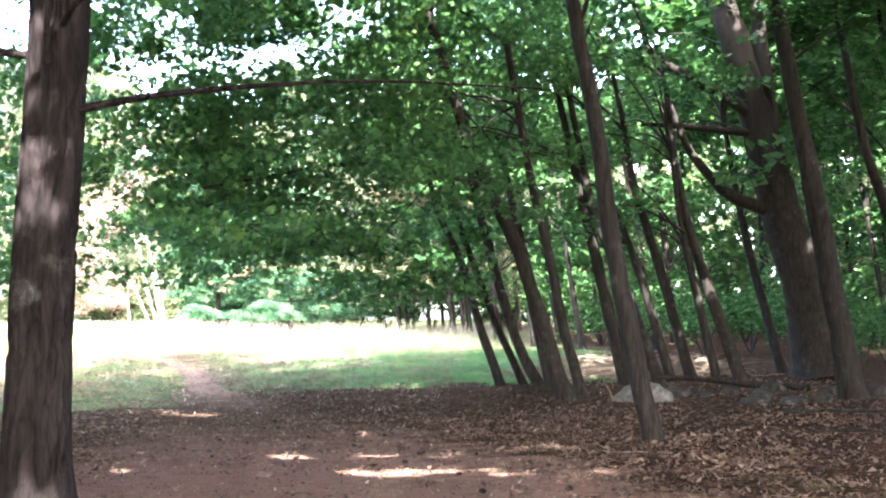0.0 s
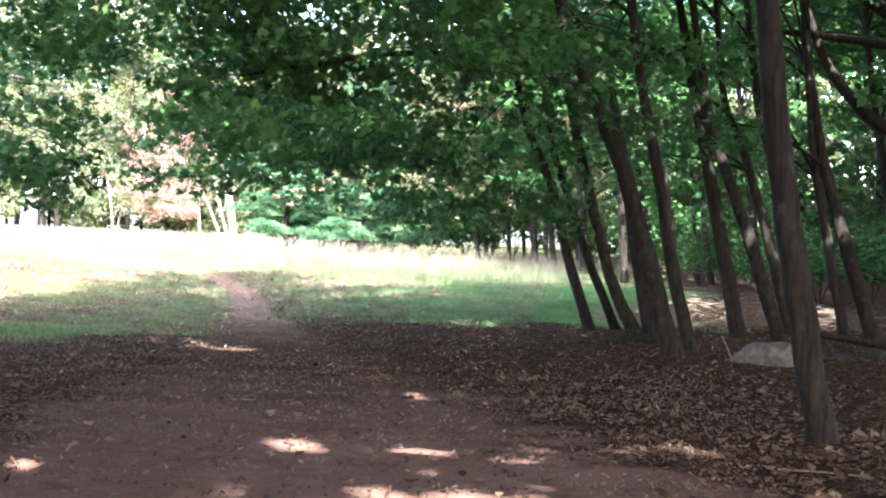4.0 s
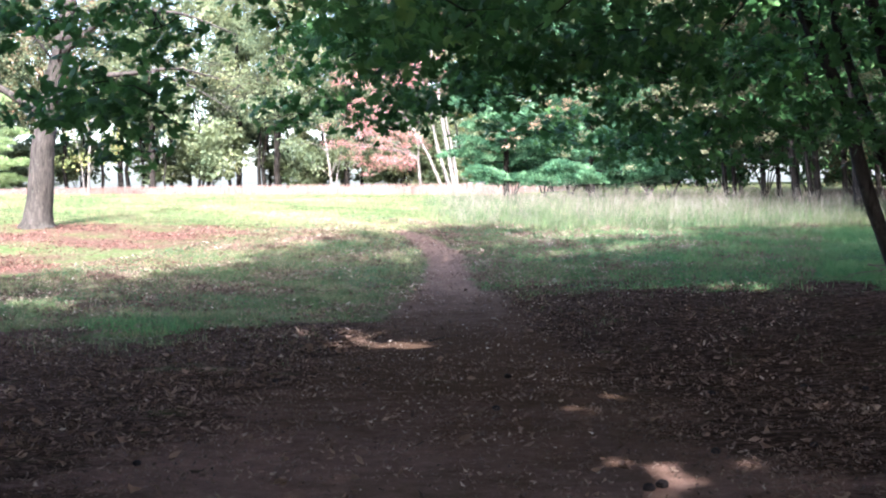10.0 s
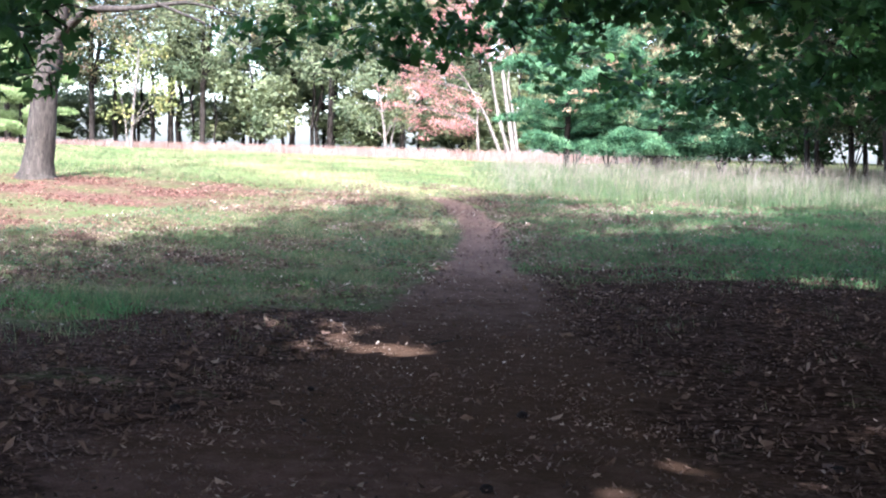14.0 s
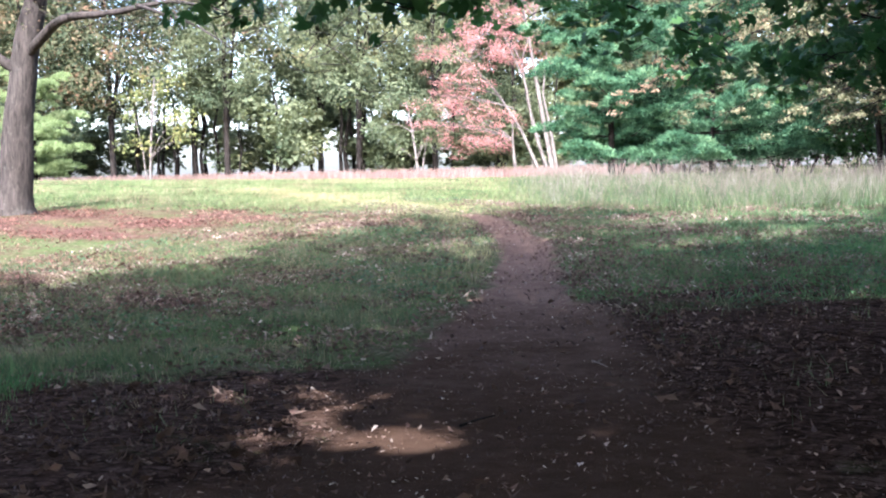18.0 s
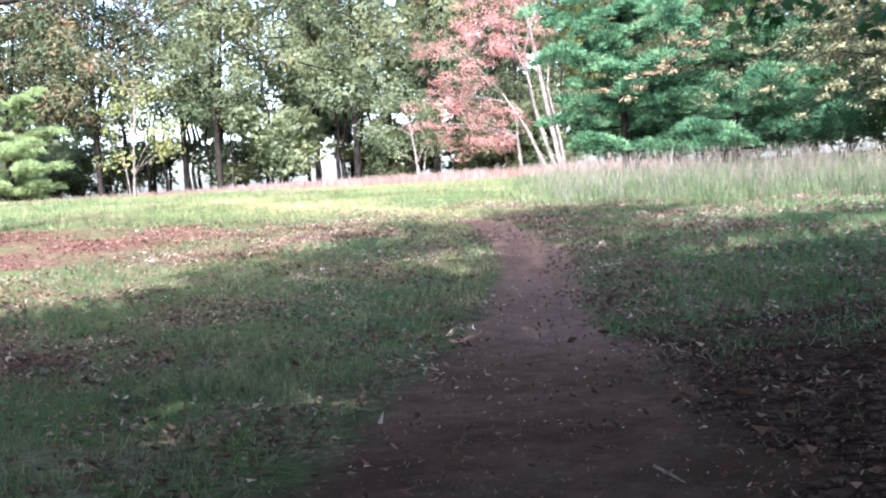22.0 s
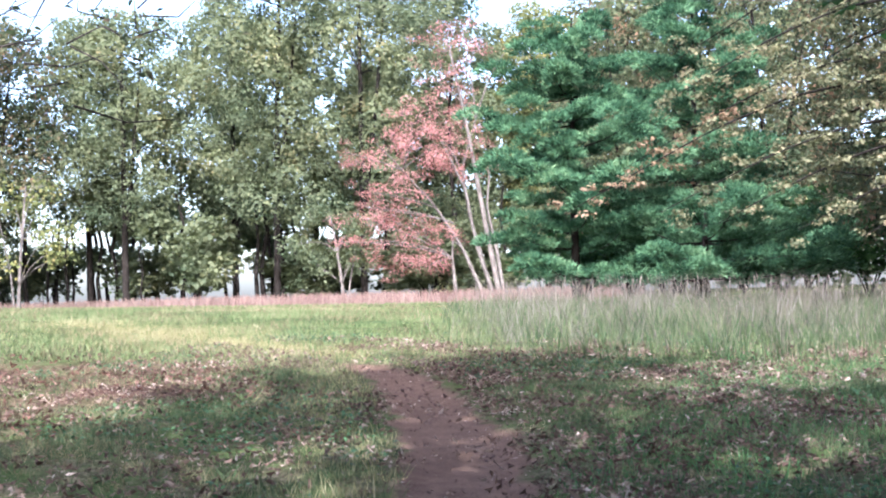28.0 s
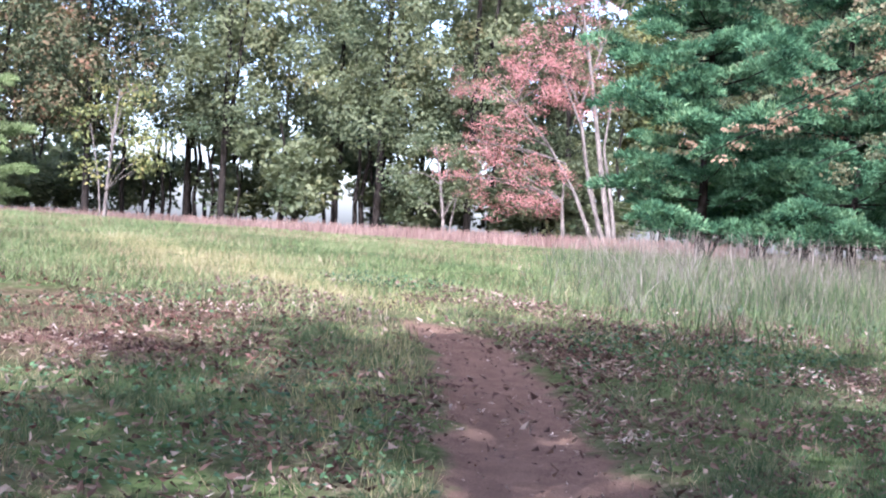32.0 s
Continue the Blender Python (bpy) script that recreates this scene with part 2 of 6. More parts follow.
PALENEEDLE = leaf_material("pale_pine_needle", ((0.12, (0.09, 0.13, 0.05)), (0.5, (0.19, 0.25, 0.11)), (0.9, (0.3, 0.36, 0.18))), 0.3, 0.7, 0.8, 0.05, 0.4)
GRASS = leaf_material("short_grass", ((0.12, (0.04, 0.0725, 0.0375)), (0.42, (0.09, 0.14, 0.065)), (0.68, (0.1562, 0.1812, 0.0963)), (0.9, (0.3, 0.2562, 0.1625))), 0.35, 0.75, 0.9, 0.06)
MEADOW = leaf_material("meadow_grass_blade", ((0.15, (0.075, 0.115, 0.048)), (0.5, (0.15, 0.195, 0.085)), (0.8, (0.24, 0.25, 0.13)), (0.97, (0.37, 0.32, 0.22))), 0.4, 0.7, 0.35, 0.08, 0.45)
STRAW = leaf_material("straw_grass", ((0.15, (0.084, 0.0696, 0.0408)), (0.5, (0.204, 0.168, 0.0996)), (0.8, (0.312, 0.258, 0.162)), (0.97, (0.456, 0.384, 0.264))), 0.35, 0.8, 0.8, 0.05)
TALL = leaf_material("tall_grass_blade", ((0.15, (0.07, 0.063, 0.05)), (0.4, (0.132, 0.117, 0.096)), (0.7, (0.225, 0.196, 0.168)), (0.97, (0.345, 0.303, 0.27))), 0.35, 0.7, 0.5, 0.1)
PINK = leaf_material("pink_grass_head", ((0.15, (0.13, 0.08, 0.068)), (0.5, (0.215, 0.138, 0.12)), (0.9, (0.3, 0.22, 0.19))), 0.3, 0.7, 0.3, 0.1)
SLOPE = leaf_material("slope_grass_blade", ((0.12, (0.046, 0.112, 0.046)), (0.45, (0.096, 0.2, 0.08)), (0.75, (0.145, 0.24, 0.1)), (0.97, (0.23, 0.27, 0.135))), 0.35, 0.7, 0.6, 0.08)
DRY = leaf_material("dry_grass", ((0.15, (0.14, 0.15, 0.06)), (0.5, (0.28, 0.26, 0.12)), (0.95, (0.46, 0.4, 0.24))), 0.35, 0.7, 0.7)
WEED = leaf_material("ground_weed", ((0.15, (0.0312, 0.0676, 0.0338)), (0.6, (0.065, 0.13, 0.0585)), (0.95, (0.117, 0.195, 0.0845))), 0.25, 0.6, 0.8, 0.12)
MEADOWLEAF = leaf_material("meadow_fallen_leaf", ((0.1, (0.05, 0.03, 0.0238)), (0.45, (0.1187, 0.0775, 0.0612)), (0.66, (0.1875, 0.1313, 0.1038)), (0.82, (0.29, 0.225, 0.18)), (0.96, (0.48, 0.405, 0.345))), 0.12, 0.85, 1.4, 0.03)
RANK = leaf_material("rank_grass_blade", ((0.15, (0.0368, 0.0633, 0.0276)), (0.5, (0.0747, 0.115, 0.0483)), (0.9, (0.1552, 0.1725, 0.0978))), 0.35, 0.7, 0.6, 0.1)
LITTER = leaf_material("fallen_leaf", ((0.1, (0.022, 0.014, 0.0105)), (0.45, (0.07, 0.045, 0.0335)), (0.74, (0.116, 0.078, 0.059)), (0.9, (0.16, 0.115, 0.09)), (0.99, (0.26, 0.205, 0.165))), 0.1, 0.75, 1.2, 0.05)
REDLITTER = leaf_material("red_fallen_leaf", ((0.12, (0.034, 0.018, 0.014)), (0.45, (0.095, 0.048, 0.037)), (0.75, (0.19, 0.1, 0.079)), (0.95, (0.34, 0.22, 0.18))), 0.1, 0.85, 1.0, 0.03)
PALELEAF = leaf_material("pale_fallen_leaf", ((0.15, (0.085, 0.06, 0.046)), (0.5, (0.165, 0.128, 0.102)), (0.95, (0.3, 0.26, 0.225))), 0.1, 0.7, 1.0, 0.1)
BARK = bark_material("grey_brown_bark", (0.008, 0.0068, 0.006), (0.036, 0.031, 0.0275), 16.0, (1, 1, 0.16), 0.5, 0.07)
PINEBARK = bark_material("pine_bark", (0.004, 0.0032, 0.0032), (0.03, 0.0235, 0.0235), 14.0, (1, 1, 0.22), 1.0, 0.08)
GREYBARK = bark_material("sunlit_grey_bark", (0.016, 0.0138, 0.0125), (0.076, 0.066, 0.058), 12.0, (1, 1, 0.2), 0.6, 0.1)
PALEBARK = bark_material("pale_bark", (0.07, 0.062, 0.056), (0.24, 0.215, 0.195), 7.0, (1, 1, 0.3), 0.4)
STONE = bark_material("field_stone", (0.012, 0.011, 0.01), (0.055, 0.05, 0.046), 5.0, (1, 1, 1), 0.6, 0.25)
PALESTONE = bark_material("pale_boulder", (0.04, 0.037, 0.034), (0.15, 0.14, 0.13), 6.0, (1, 1, 1), 0.5, 0.3)
DEADWOOD = bark_material("dead_wood", (0.08, 0.06, 0.045), (0.24, 0.19, 0.15), 14.0, (0.3, 1, 1), 0.5)


# ---- shapes ----
PROFILE_Y = (-400, -10, 0, 10, 15, 20, 25, 28, 33, 37, 41, 45, 52, 60, 80, 97, 135, 180, 260, 900)
PROFILE_Z = (0.3, 0.25, 0.22, 0.2, 0.08, -0.16, -0.31, -0.31, -0.19, -0.01, 0.22, 0.44, 0.68, 0.92, 1.3, 1.62, 2.3, 2.3, -3, -6)


def height(x, y):
    """The lie of the land: a shallow dip on the trail, then a gentle rise to the meadow's crest."""
    x, y = np.asarray(x, float), np.asarray(y, float)
    h = sum(np.interp(y + d, PROFILE_Y, PROFILE_Z) for d in (-3, -1.5, 0, 1.5, 3)) / 5
    h = h + 0.028 * np.clip(-(x + 9), 0, 30) * (1 - np.clip((y - 55) / 35, 0, 1))
    r = np.clip((x + 3) / 4, 0, 1)
    h = h + r * r * (3 - 2 * r) * 0.28 * np.exp(-((y - 27) / 8) ** 2)
    return h - 0.02 * np.clip(x - 4, 0, 40) * np.clip((y - 20) / 20, 0, 1)


TRAIL = ((0.2, -40), (-0.6, 0), (-1.6, 10), (-3.6, 18), (-5.6, 25), (-7.0, 29), (-7.7, 31.5), (-8.4, 33.5), (-9.0, 35.2), (-9.82, 37.9), (-10.62, 39.9), (-11.65, 41.9), (-13.0, 44.3), (-14.6, 46.0), (-18.2, 48.3), (-23.8, 52.5), (-45, 58))
TRAIL_HALF = (3.2, 3.0, 2.8, 2.2, 1.5, 1.15, 0.9, 0.62, 0.49, 0.45, 0.44, 0.42, 0.34, 0.27, 0.4, 0.4, 0.4)


def trail(x, y):
    """How far a place lies from the trail's middle, as a share of the trail's half width there."""
    best = np.full(np.shape(x), 1e9)
    for (a, b, ha, hb) in zip(TRAIL, TRAIL[1:], TRAIL_HALF, TRAIL_HALF[1:]):
        dx, dy = b[0] - a[0], b[1] - a[1]
        s = np.clip(((x - a[0]) * dx + (y - a[1]) * dy) / (dx * dx + dy * dy), 0, 1)
        best = np.minimum(best, np.hypot(x - a[0] - s * dx, y - a[1] - s * dy) / (ha + s * (hb - ha)))
    return best * (1 + 0.09 * np.sin(2.3 * y + 1.1 * x) + 0.07 * np.sin(5.9 * y - 3.1 * x) + 0.05 * np.sin(11.0 * y + 4.0 * x))


def step(a, b, v):
    s = np.clip((v - a) / (b - a), 0, 1)
    return s * s * (3 - 2 * s)


def litter_zone(x, y):
    """1 under the trees, where leaf litter lies bare, 0 in the meadow."""
    x = x + 0.7 * np.sin(0.9 * y + 0.4 * x) + 0.35 * np.sin(2.3 * y - 1.7 * x)
    y = y + 0.8 * np.sin(0.7 * x + 1.0) + 0.45 * np.sin(1.9 * x + 0.8 * y) + 0.7 * np.sin(3.3 * x + 1.6 * np.sin(2.3 * y)) + 0.4 * np.sin(6.1 * x - 4.3 * y)
    edge = np.where(x < -7.5, 26.2 + 3.1 * np.clip(x + 10.1, 0, 2.6), 34.3 + 0.15 * (x + 7.5))
    woods = 1 - step(-2.6, 2.0, y - edge)
    drifts = 0.66 * (1 - step(0.55, 1.15, np.hypot((x + 13.8) / 3.4, (y - 30.2) / 3.0))) * (0.4 + 0.6 * step(-0.4, 0.6, np.sin(1.9 * x + 2.0 * np.sin(1.3 * y)) + np.sin(2.7 * y + 1.1 * x)))
    tuft = 1 - step(0.6, 1.1, np.hypot((x + 10.9) / 1.2, (y - 26.9) / 0.9))
    woods = np.maximum(woods, drifts) * (1 - 0.9 * tuft)
    east = step(1.0, 3.5, x + 0.0 * y) * step(20, 24, y)
    return np.maximum(woods, np.maximum(east, step(-9, -4, x - 0.12 * (y - 50)) * step(50, 58, y)))


def red_zone(x, y):
    """1 on the drift of reddish leaves round the lone meadow tree."""
    a = 1 - step(0.55, 1.15, np.hypot((x + 20.5) / 7.5, (y - 41) / 4.2))
    b = 1 - step(0.5, 1.1, np.hypot((x + 19) / 6, (y - 34) / 3.2))
    c = 1 - step(0.5, 1.15, np.hypot((x + 16.6 + 0.3 * (y - 43.4)) / 2.4, (y - 43.4) / 2.4))
    return 0.72 * np.maximum(np.maximum(a, c), 0.9 * b) * (0.55 + 0.6 * (0.5 + 0.25 * np.sin(1.9 * x + 1.2 * np.sin(1.3 * y)) + 0.25 * np.sin(2.7 * y + 0.8 * x)))


def mesh_of(name, verts, faces, material, smooth=False):
    """A mesh from arrays; faces is an array of equal polygons."""
    me = bpy.data.meshes.new(name)
    verts, faces = np.asarray(verts, np.float32), np.asarray(faces, np.int32)
    n, k = faces.shape
    me.vertices.add(len(verts))
    me.vertices.foreach_set("co", verts.ravel())
    me.loops.add(n * k)
    me.loops.foreach_set("vertex_index", faces.ravel())
    me.polygons.add(n)
    me.polygons.foreach_set("loop_start", np.arange(0, n * k, k, dtype=np.int32))
    me.polygons.foreach_set("use_smooth", np.full(n, smooth))
    me.update(calc_edges=True)
    me.materials.append(material)
    return me


def part(name, me, parent, label="", kind=""):
    ob = new(name, me)
    ob.parent = parent
    return tagged(ob, label, kind=kind)


def tube(points, radii, sides=10, rough=0.06, seed=0, ring=0.35, flare=0.0):
    """A tapered limb along points, with an uneven skin. Gives vertices and quads."""
    rng = np.random.default_rng(seed)
    pts, rad = np.asarray(points, float), np.asarray(radii, float)
    leg = np.r_[0, np.cumsum(np.linalg.norm(np.diff(pts, axis=0), axis=1))]
    n = max(3, int(leg[-1] / ring) + 2)
    s = np.linspace(0, leg[-1], n)
    # a rounded path through the points
    fine = np.stack([np.interp(s, leg, pts[:, i]) for i in range(3)], 1)
    for _ in range(2):
        if n > 4:
            fine[1:-1] = 0.25 * fine[:-2] + 0.5 * fine[1:-1] + 0.25 * fine[2:]
    r = np.interp(s, leg, rad)
    if flare:
        r = r * (1 + flare * np.exp(-s / 0.22))
    fine[1:-1] += rng.normal(0, 0.04, (n - 2, 3)) * r[1:-1, None]
    tang = np.gradient(fine, axis=0)
    tang /= np.linalg.norm(tang, axis=1, keepdims=True)
    side = np.cross(tang, (0.31, 0.87, 0.13))
    side /= np.linalg.norm(side, axis=1, keepdims=True)
    up = np.cross(tang, side)
    a = np.linspace(0, 2 * np.pi, sides, endpoint=False)
    skin = 1 + rng.normal(0, rough * 0.3, (n, sides))
    for m in (2, 3, 5):
        skin = skin + rough * np.sin(m * a[None, :] + rng.uniform(0, 6) + s[:, None] * rng.uniform(-0.9, 0.9)) * (0.7 + 0.5 * np.sin(s * rng.uniform(0.8, 2.5) + m))[:, None]
    ringv = fine[:, None, :] + (r[:, None] * skin)[:, :, None] * (np.cos(a)[None, :, None] * side[:, None, :] + np.sin(a)[None, :, None] * up[:, None, :])
    v = ringv.reshape(-1, 3)
    i, j = np.meshgrid(np.arange(n - 1), np.arange(sides), indexing="ij")
    i, j = i.ravel(), j.ravel()
    f = np.stack([i * sides + j, i * sides + (j + 1) % sides, (i + 1) * sides + (j + 1) % sides, (i + 1) * sides + j], 1)
    return v, f


def joined(pieces):
    vs, fs, n = [], [], 0
    for v, f in pieces:
        vs.append(v)
        fs.append(f + n)
        n += len(v)
    return np.concatenate(vs), np.concatenate(fs)


MAPLE_OUTLINE = np.array(((0.0, -0.45), (0.3, -0.38), (0.54, -0.08), (0.17, -0.02), (0.42, 0.36), (0.11, 0.26), (0.0, 0.6), (-0.12, 0.27), (-0.38, 0.38), (-0.16, 0.0), (-0.56, -0.06), (-0.28, -0.4)))
MAPLE_LEAF = np.c_[MAPLE_OUTLINE, -0.35 * MAPLE_OUTLINE[:, 0] ** 2 - 0.25 * MAPLE_OUTLINE[:, 1] ** 2]
SIMPLE_LEAF = np.array(((0, -0.5, 0), (0.3, -0.1, 0.06), (0.22, 0.25, 0.04), (0, 0.5, -0.1), (-0.22, 0.25, 0.04), (-0.3, -0.1, 0.06)))
CLUMP_LEAF = np.array(((-0.1, -0.5, 0.0), (0.42, -0.12, 0.08), (0.12, 0.5, -0.06), (-0.4, 0.1, 0.1)))


def leaf_cloud(name, centres, sizes, outline, material, rng, flat=0.75):
    """One mesh of many leaves, each turned its own way; flat: how far they lie level."""
    n, k = len(centres), len(outline)
    up = rng.normal(0, 1, (n, 3))
    up[:, 2] = np.abs(up[:, 2]) + flat * 2.2
    up /= np.linalg.norm(up, axis=1, keepdims=True)
    side = np.cross(up, rng.normal(0, 1, (n, 3)))
    side /= np.linalg.norm(side, axis=1, keepdims=True)
    fwd = np.cross(up, side)
    o = outline[None, :, :] * np.asarray(sizes)[:, None, None]
    v = centres[:, None, :] + o[:, :, 0:1] * side[:, None, :] + o[:, :, 1:2] * fwd[:, None, :] + o[:, :, 2:3] * up[:, None, :]
    return mesh_of(name, v.reshape(-1, 3), np.arange(n * k).reshape(n, k), material)


def in_blobs(blobs, per_volume, rng, shell=0.35):
    """Places in and near the surface of ellipsoids (x, y, z, rx, ry, rz), thinned into tufts."""
    got = []
    for x, y, z, rx, ry, rz in blobs:
        n = int(per_volume * (rx * ry * rz) ** (2 / 3))
        d = rng.normal(0, 1, (n, 3))
        d /= np.linalg.norm(d, axis=1, keepdims=True)
        r = shell + (1 - shell) * rng.uniform(0, 1, (n, 1)) ** 0.5
        got.append(np.array((x, y, z)) + d * r * np.array((rx, ry, rz)))
    return np.concatenate(got)


def tufted(points, per, spread, rng):
    """Each place becomes a tuft of leaves."""
    p = np.repeat(points, per, axis=0)
    return p + rng.normal(0, 1, p.shape) * np.array(spread)


# openings in the leaf roof: where on the ground the sun comes through (x, y, half width, half length)
SUN_SPOTS = ((-2.6, 14.3, 1.0, 0.45), (-1.1, 12.3, 1.8, 0.45), (-0.6, 14.9, 1.5, 0.4), (0.6, 15.3, 1.3, 0.34), (-1.6, 14.1, 0.7, 0.35), (1.6, 15.5, 0.8, 0.26), (-2.4, 12.0, 0.6, 0.3), (-2.4, 17.8, 0.4, 0.28), (-7.0, 26.1, 0.85, 0.7), (-7.6, 26.8, 0.7, 0.45), (-8.3, 27.2, 0.9, 0.35), (-3.8, 34.3, 1.6, 0.35),
             (-3.65, 21.8, 0.22, 0.22), (-2.4, 19.0, 0.5, 0.7), (1.0, 30.2, 0.6, 0.6), (-3.7, 9.2, 0.5, 0.9), (-0.8, 32.0, 0.5, 0.4), (2.6, 13.4, 1.1, 0.3), (-4.4, 12.3, 0.6, 1.0), (-4.1, 11.4, 0.45, 0.3), (-4.7, 13.3, 0.5, 0.4), (2.2, 36.1, 1.7, 0.9), (4.7, 36.6, 1.1, 0.6))


def open_to_sun(p):
    """Which leaves at p (an array of places) stand clear of the openings."""
    k = (p[:, 2] + 0.1) / SUN_FROM.z
    gx, gy = p[:, 0] - SUN_FROM.x * k, p[:, 1] - SUN_FROM.y * k
    keep = np.ones(len(p), bool)
    luck = np.random.default_rng(3).uniform(0.4, 1.45, len(p))
    for x, y, a, b in SUN_SPOTS:
        keep &= np.hypot((gx - x) / a, (gy - y) / b) > luck + 0.3 * np.sin(7.1 * gx + 2.3 * gy) + 0.2 * np.sin(11 * gy - 5 * gx)
    return p[keep]


def root(name, x, y, label, category, group=""):
    ob = new(name)
    ob.location = (x, y, float(height(x, y)) - 0.03)
    ob.empty_display_size = 0.3
    return tagged(ob, label, category, group)


def local(ob, pts):
    return np.asarray(pts, float) - np.array(ob.location)


# ---- ground ----
def spread_axis(lo, hi, fine, far_lo, far_hi):
    mid = np.arange(lo, hi + fine / 2, fine)
    out_hi = hi + np.cumsum(fine * 1.22 ** np.arange(1, 60))
    out_lo = lo - np.cumsum(fine * 1.22 ** np.arange(1, 60))
    return np.concatenate([out_lo[out_lo > far_lo][::-1], mid, out_hi[out_hi < far_hi]])


def build_ground():
    xs, ys = spread_axis(-26, 9, 0.26, -1500, 1500), spread_axis(3, 54, 0.26, -900, 2500)
    X, Y = np.meshgrid(xs, ys)
    Z = height(X, Y)
    near = trail(X, Y)
    small = np.array([noise.noise((x * 0.9, y * 0.9, 0)) * 0.05 + noise.noise((x * 3.1, y * 3.1, 4)) * 0.015 if -28 < x < 11 and 1 < y < 60 else 0 for x, y in zip(X.ravel(), Y.ravel())]).reshape(X.shape)
    Z = Z + small * np.clip(near - 0.4, 0.25, 1) - 0.11 * np.exp(-((X + 6.9 - 0.3 * (Y - 32.6)) / 0.75) ** 2 - ((Y - 32.6) / 0.3) ** 2) - 0.05 * (1 - step(0.6, 1.25, near)) * step(26, 32, Y)
    v = np.stack([X, Y, Z], -1).reshape(-1, 3)
    nx = len(xs)
    i, j = np.meshgrid(np.arange(len(ys) - 1), np.arange(nx - 1), indexing="ij")
    a = (i * nx + j).ravel()
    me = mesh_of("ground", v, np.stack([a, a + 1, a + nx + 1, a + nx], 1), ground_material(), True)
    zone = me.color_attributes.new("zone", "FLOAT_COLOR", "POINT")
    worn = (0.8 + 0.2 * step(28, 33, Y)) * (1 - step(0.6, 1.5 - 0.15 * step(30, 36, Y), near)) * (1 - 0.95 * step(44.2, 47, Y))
    # alpha grows from the meadow back into the woods and places that shaded tone
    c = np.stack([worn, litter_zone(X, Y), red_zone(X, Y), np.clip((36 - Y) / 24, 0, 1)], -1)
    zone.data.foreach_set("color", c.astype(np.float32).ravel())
    tagged(new("ground", me), "brown dirt trail through leaf litter and patchy meadow grass", "ground", kind="structure")


build_ground()


# ---- trees ----
def stick(name, label, pts, r0, r1, seed, category="log", material=DEADWOOD):
    ob = root(name, pts[0][0], pts[0][1], label, category)
    pts = [(x, y, float(height(x, y)) + z) for x, y, z in pts]
    v, f = tube(local(ob, pts), np.linspace(r0, r1, len(pts)), 9, 0.08, seed, 0.12)
    part("stem", mesh_of("stem", v, f, material, True), ob)
    return ob


def limb_to(a, b, droop, rng):
    a, b = np.asarray(a, float), np.asarray(b, float)
    m = a + 0.5 * (b - a) + np.array((0, 0, droop)) + rng.normal(0, 0.12, 3)
    return [a, a + 0.28 * (m - a) + np.array((0, 0, 0.35 * droop)), m, b]


def make_tree(name, label, category, group, line, r0, r1, blobs, leaf, bark, seed, tufts=60, per=10, size=0.12, outline=MAPLE_LEAF,
              spread=(0.22, 0.22, 0.09), extra=(), upper=(), sides=12, limb_count=8, limb_r=0.05, flare=0.35, flat=0.75, twigs_each=3, limb_from=0.0):
    """A tree: trunk along line, limbs to its leaf masses, and a crown of single leaves."""
    rng = np.random.default_rng(seed)
    ob = root(name, line[0][0], line[0][1], label, category, group)
    base = np.array(ob.location)
    line = [np.array(p) for p in line]
    line[0] = np.array((line[0][0], line[0][1], base[2] - 0.08))
    v, f = tube(local(ob, line), np.linspace(r0, r1, len(line)), sides, 0.05, seed, 0.3, flare)
    part("trunk", mesh_of("trunk", v, f, bark, True), ob)
    for pts, ra, rb in extra:
        v, f = tube(local(ob, pts), np.linspace(ra, rb, len(pts)), 8, 0.05, seed + 7, 0.3)
        part("limb", mesh_of("limb", v, f, bark, True), ob)
    if not blobs:
        return ob
    order = sorted(blobs, key=lambda b: -b[3] * b[4])[:limb_count]
    for k, b in enumerate(order):
        up = [p for p in line if p[2] < b[2] + 0.3] or line[:2]
        start = up[-1] if len(up) < 2 else up[-1] * 0.7 + up[-2] * 0.3
        if start[2] < limb_from:
            start = next((p for p in line if p[2] >= limb_from), line[-1])
        tip = np.array(b[:3])
        pts = limb_to(start, tip, 0.12 * np.linalg.norm(tip - start), rng)
        v, f = tube(local(ob, pts), np.linspace(min(limb_r, r1 * 1.2), 0.012, 4), 6, 0.04, seed + k, 0.4)
        part("limb", mesh_of("limb", v, f, bark, True), ob)
    twigs = []
    for b in blobs:
        c = np.array(b[:3])
        for _ in range(twigs_each):
            d = rng.normal(0, 1, 3)
            d /= np.linalg.norm(d)
            a = c + rng.normal(0, 0.4, 3) * np.array(b[3:])
            e = a + d * np.array(b[3:]) * rng.uniform(0.4, 0.8)
            twigs.append(tube(local(ob, [a, 0.5 * (a + e) + rng.normal(0, 0.08, 3), e]), (0.011, 0.008, 0.003), 3, 0.0, 1, 1.5))
    v, f = joined(twigs)
    part("branchwork", mesh_of("branchwork", v, f, bark, True), ob, kind="stuff")
    pts = tufted(in_blobs(blobs, tufts, rng), per, spread, rng)
    if line[0][1] < 40:
        pts = open_to_sun(pts)
    sizes = size * rng.uniform(0.6, 1.25, len(pts))
    part("crown", leaf_cloud("crown", local(ob, pts), sizes, outline, leaf, rng, flat), ob, kind="stuff")
    if upper:
        pts = open_to_sun(tufted(in_blobs(upper, 14, rng, 0.1), 6, (0.45, 0.45, 0.25), rng))
        part("upper_crown", leaf_cloud("upper_crown", local(ob, pts), 0.6 * rng.uniform(0.6, 1.2, len(pts)), CLUMP_LEAF, leaf, rng, 0.6), ob, kind="stuff")
    return ob


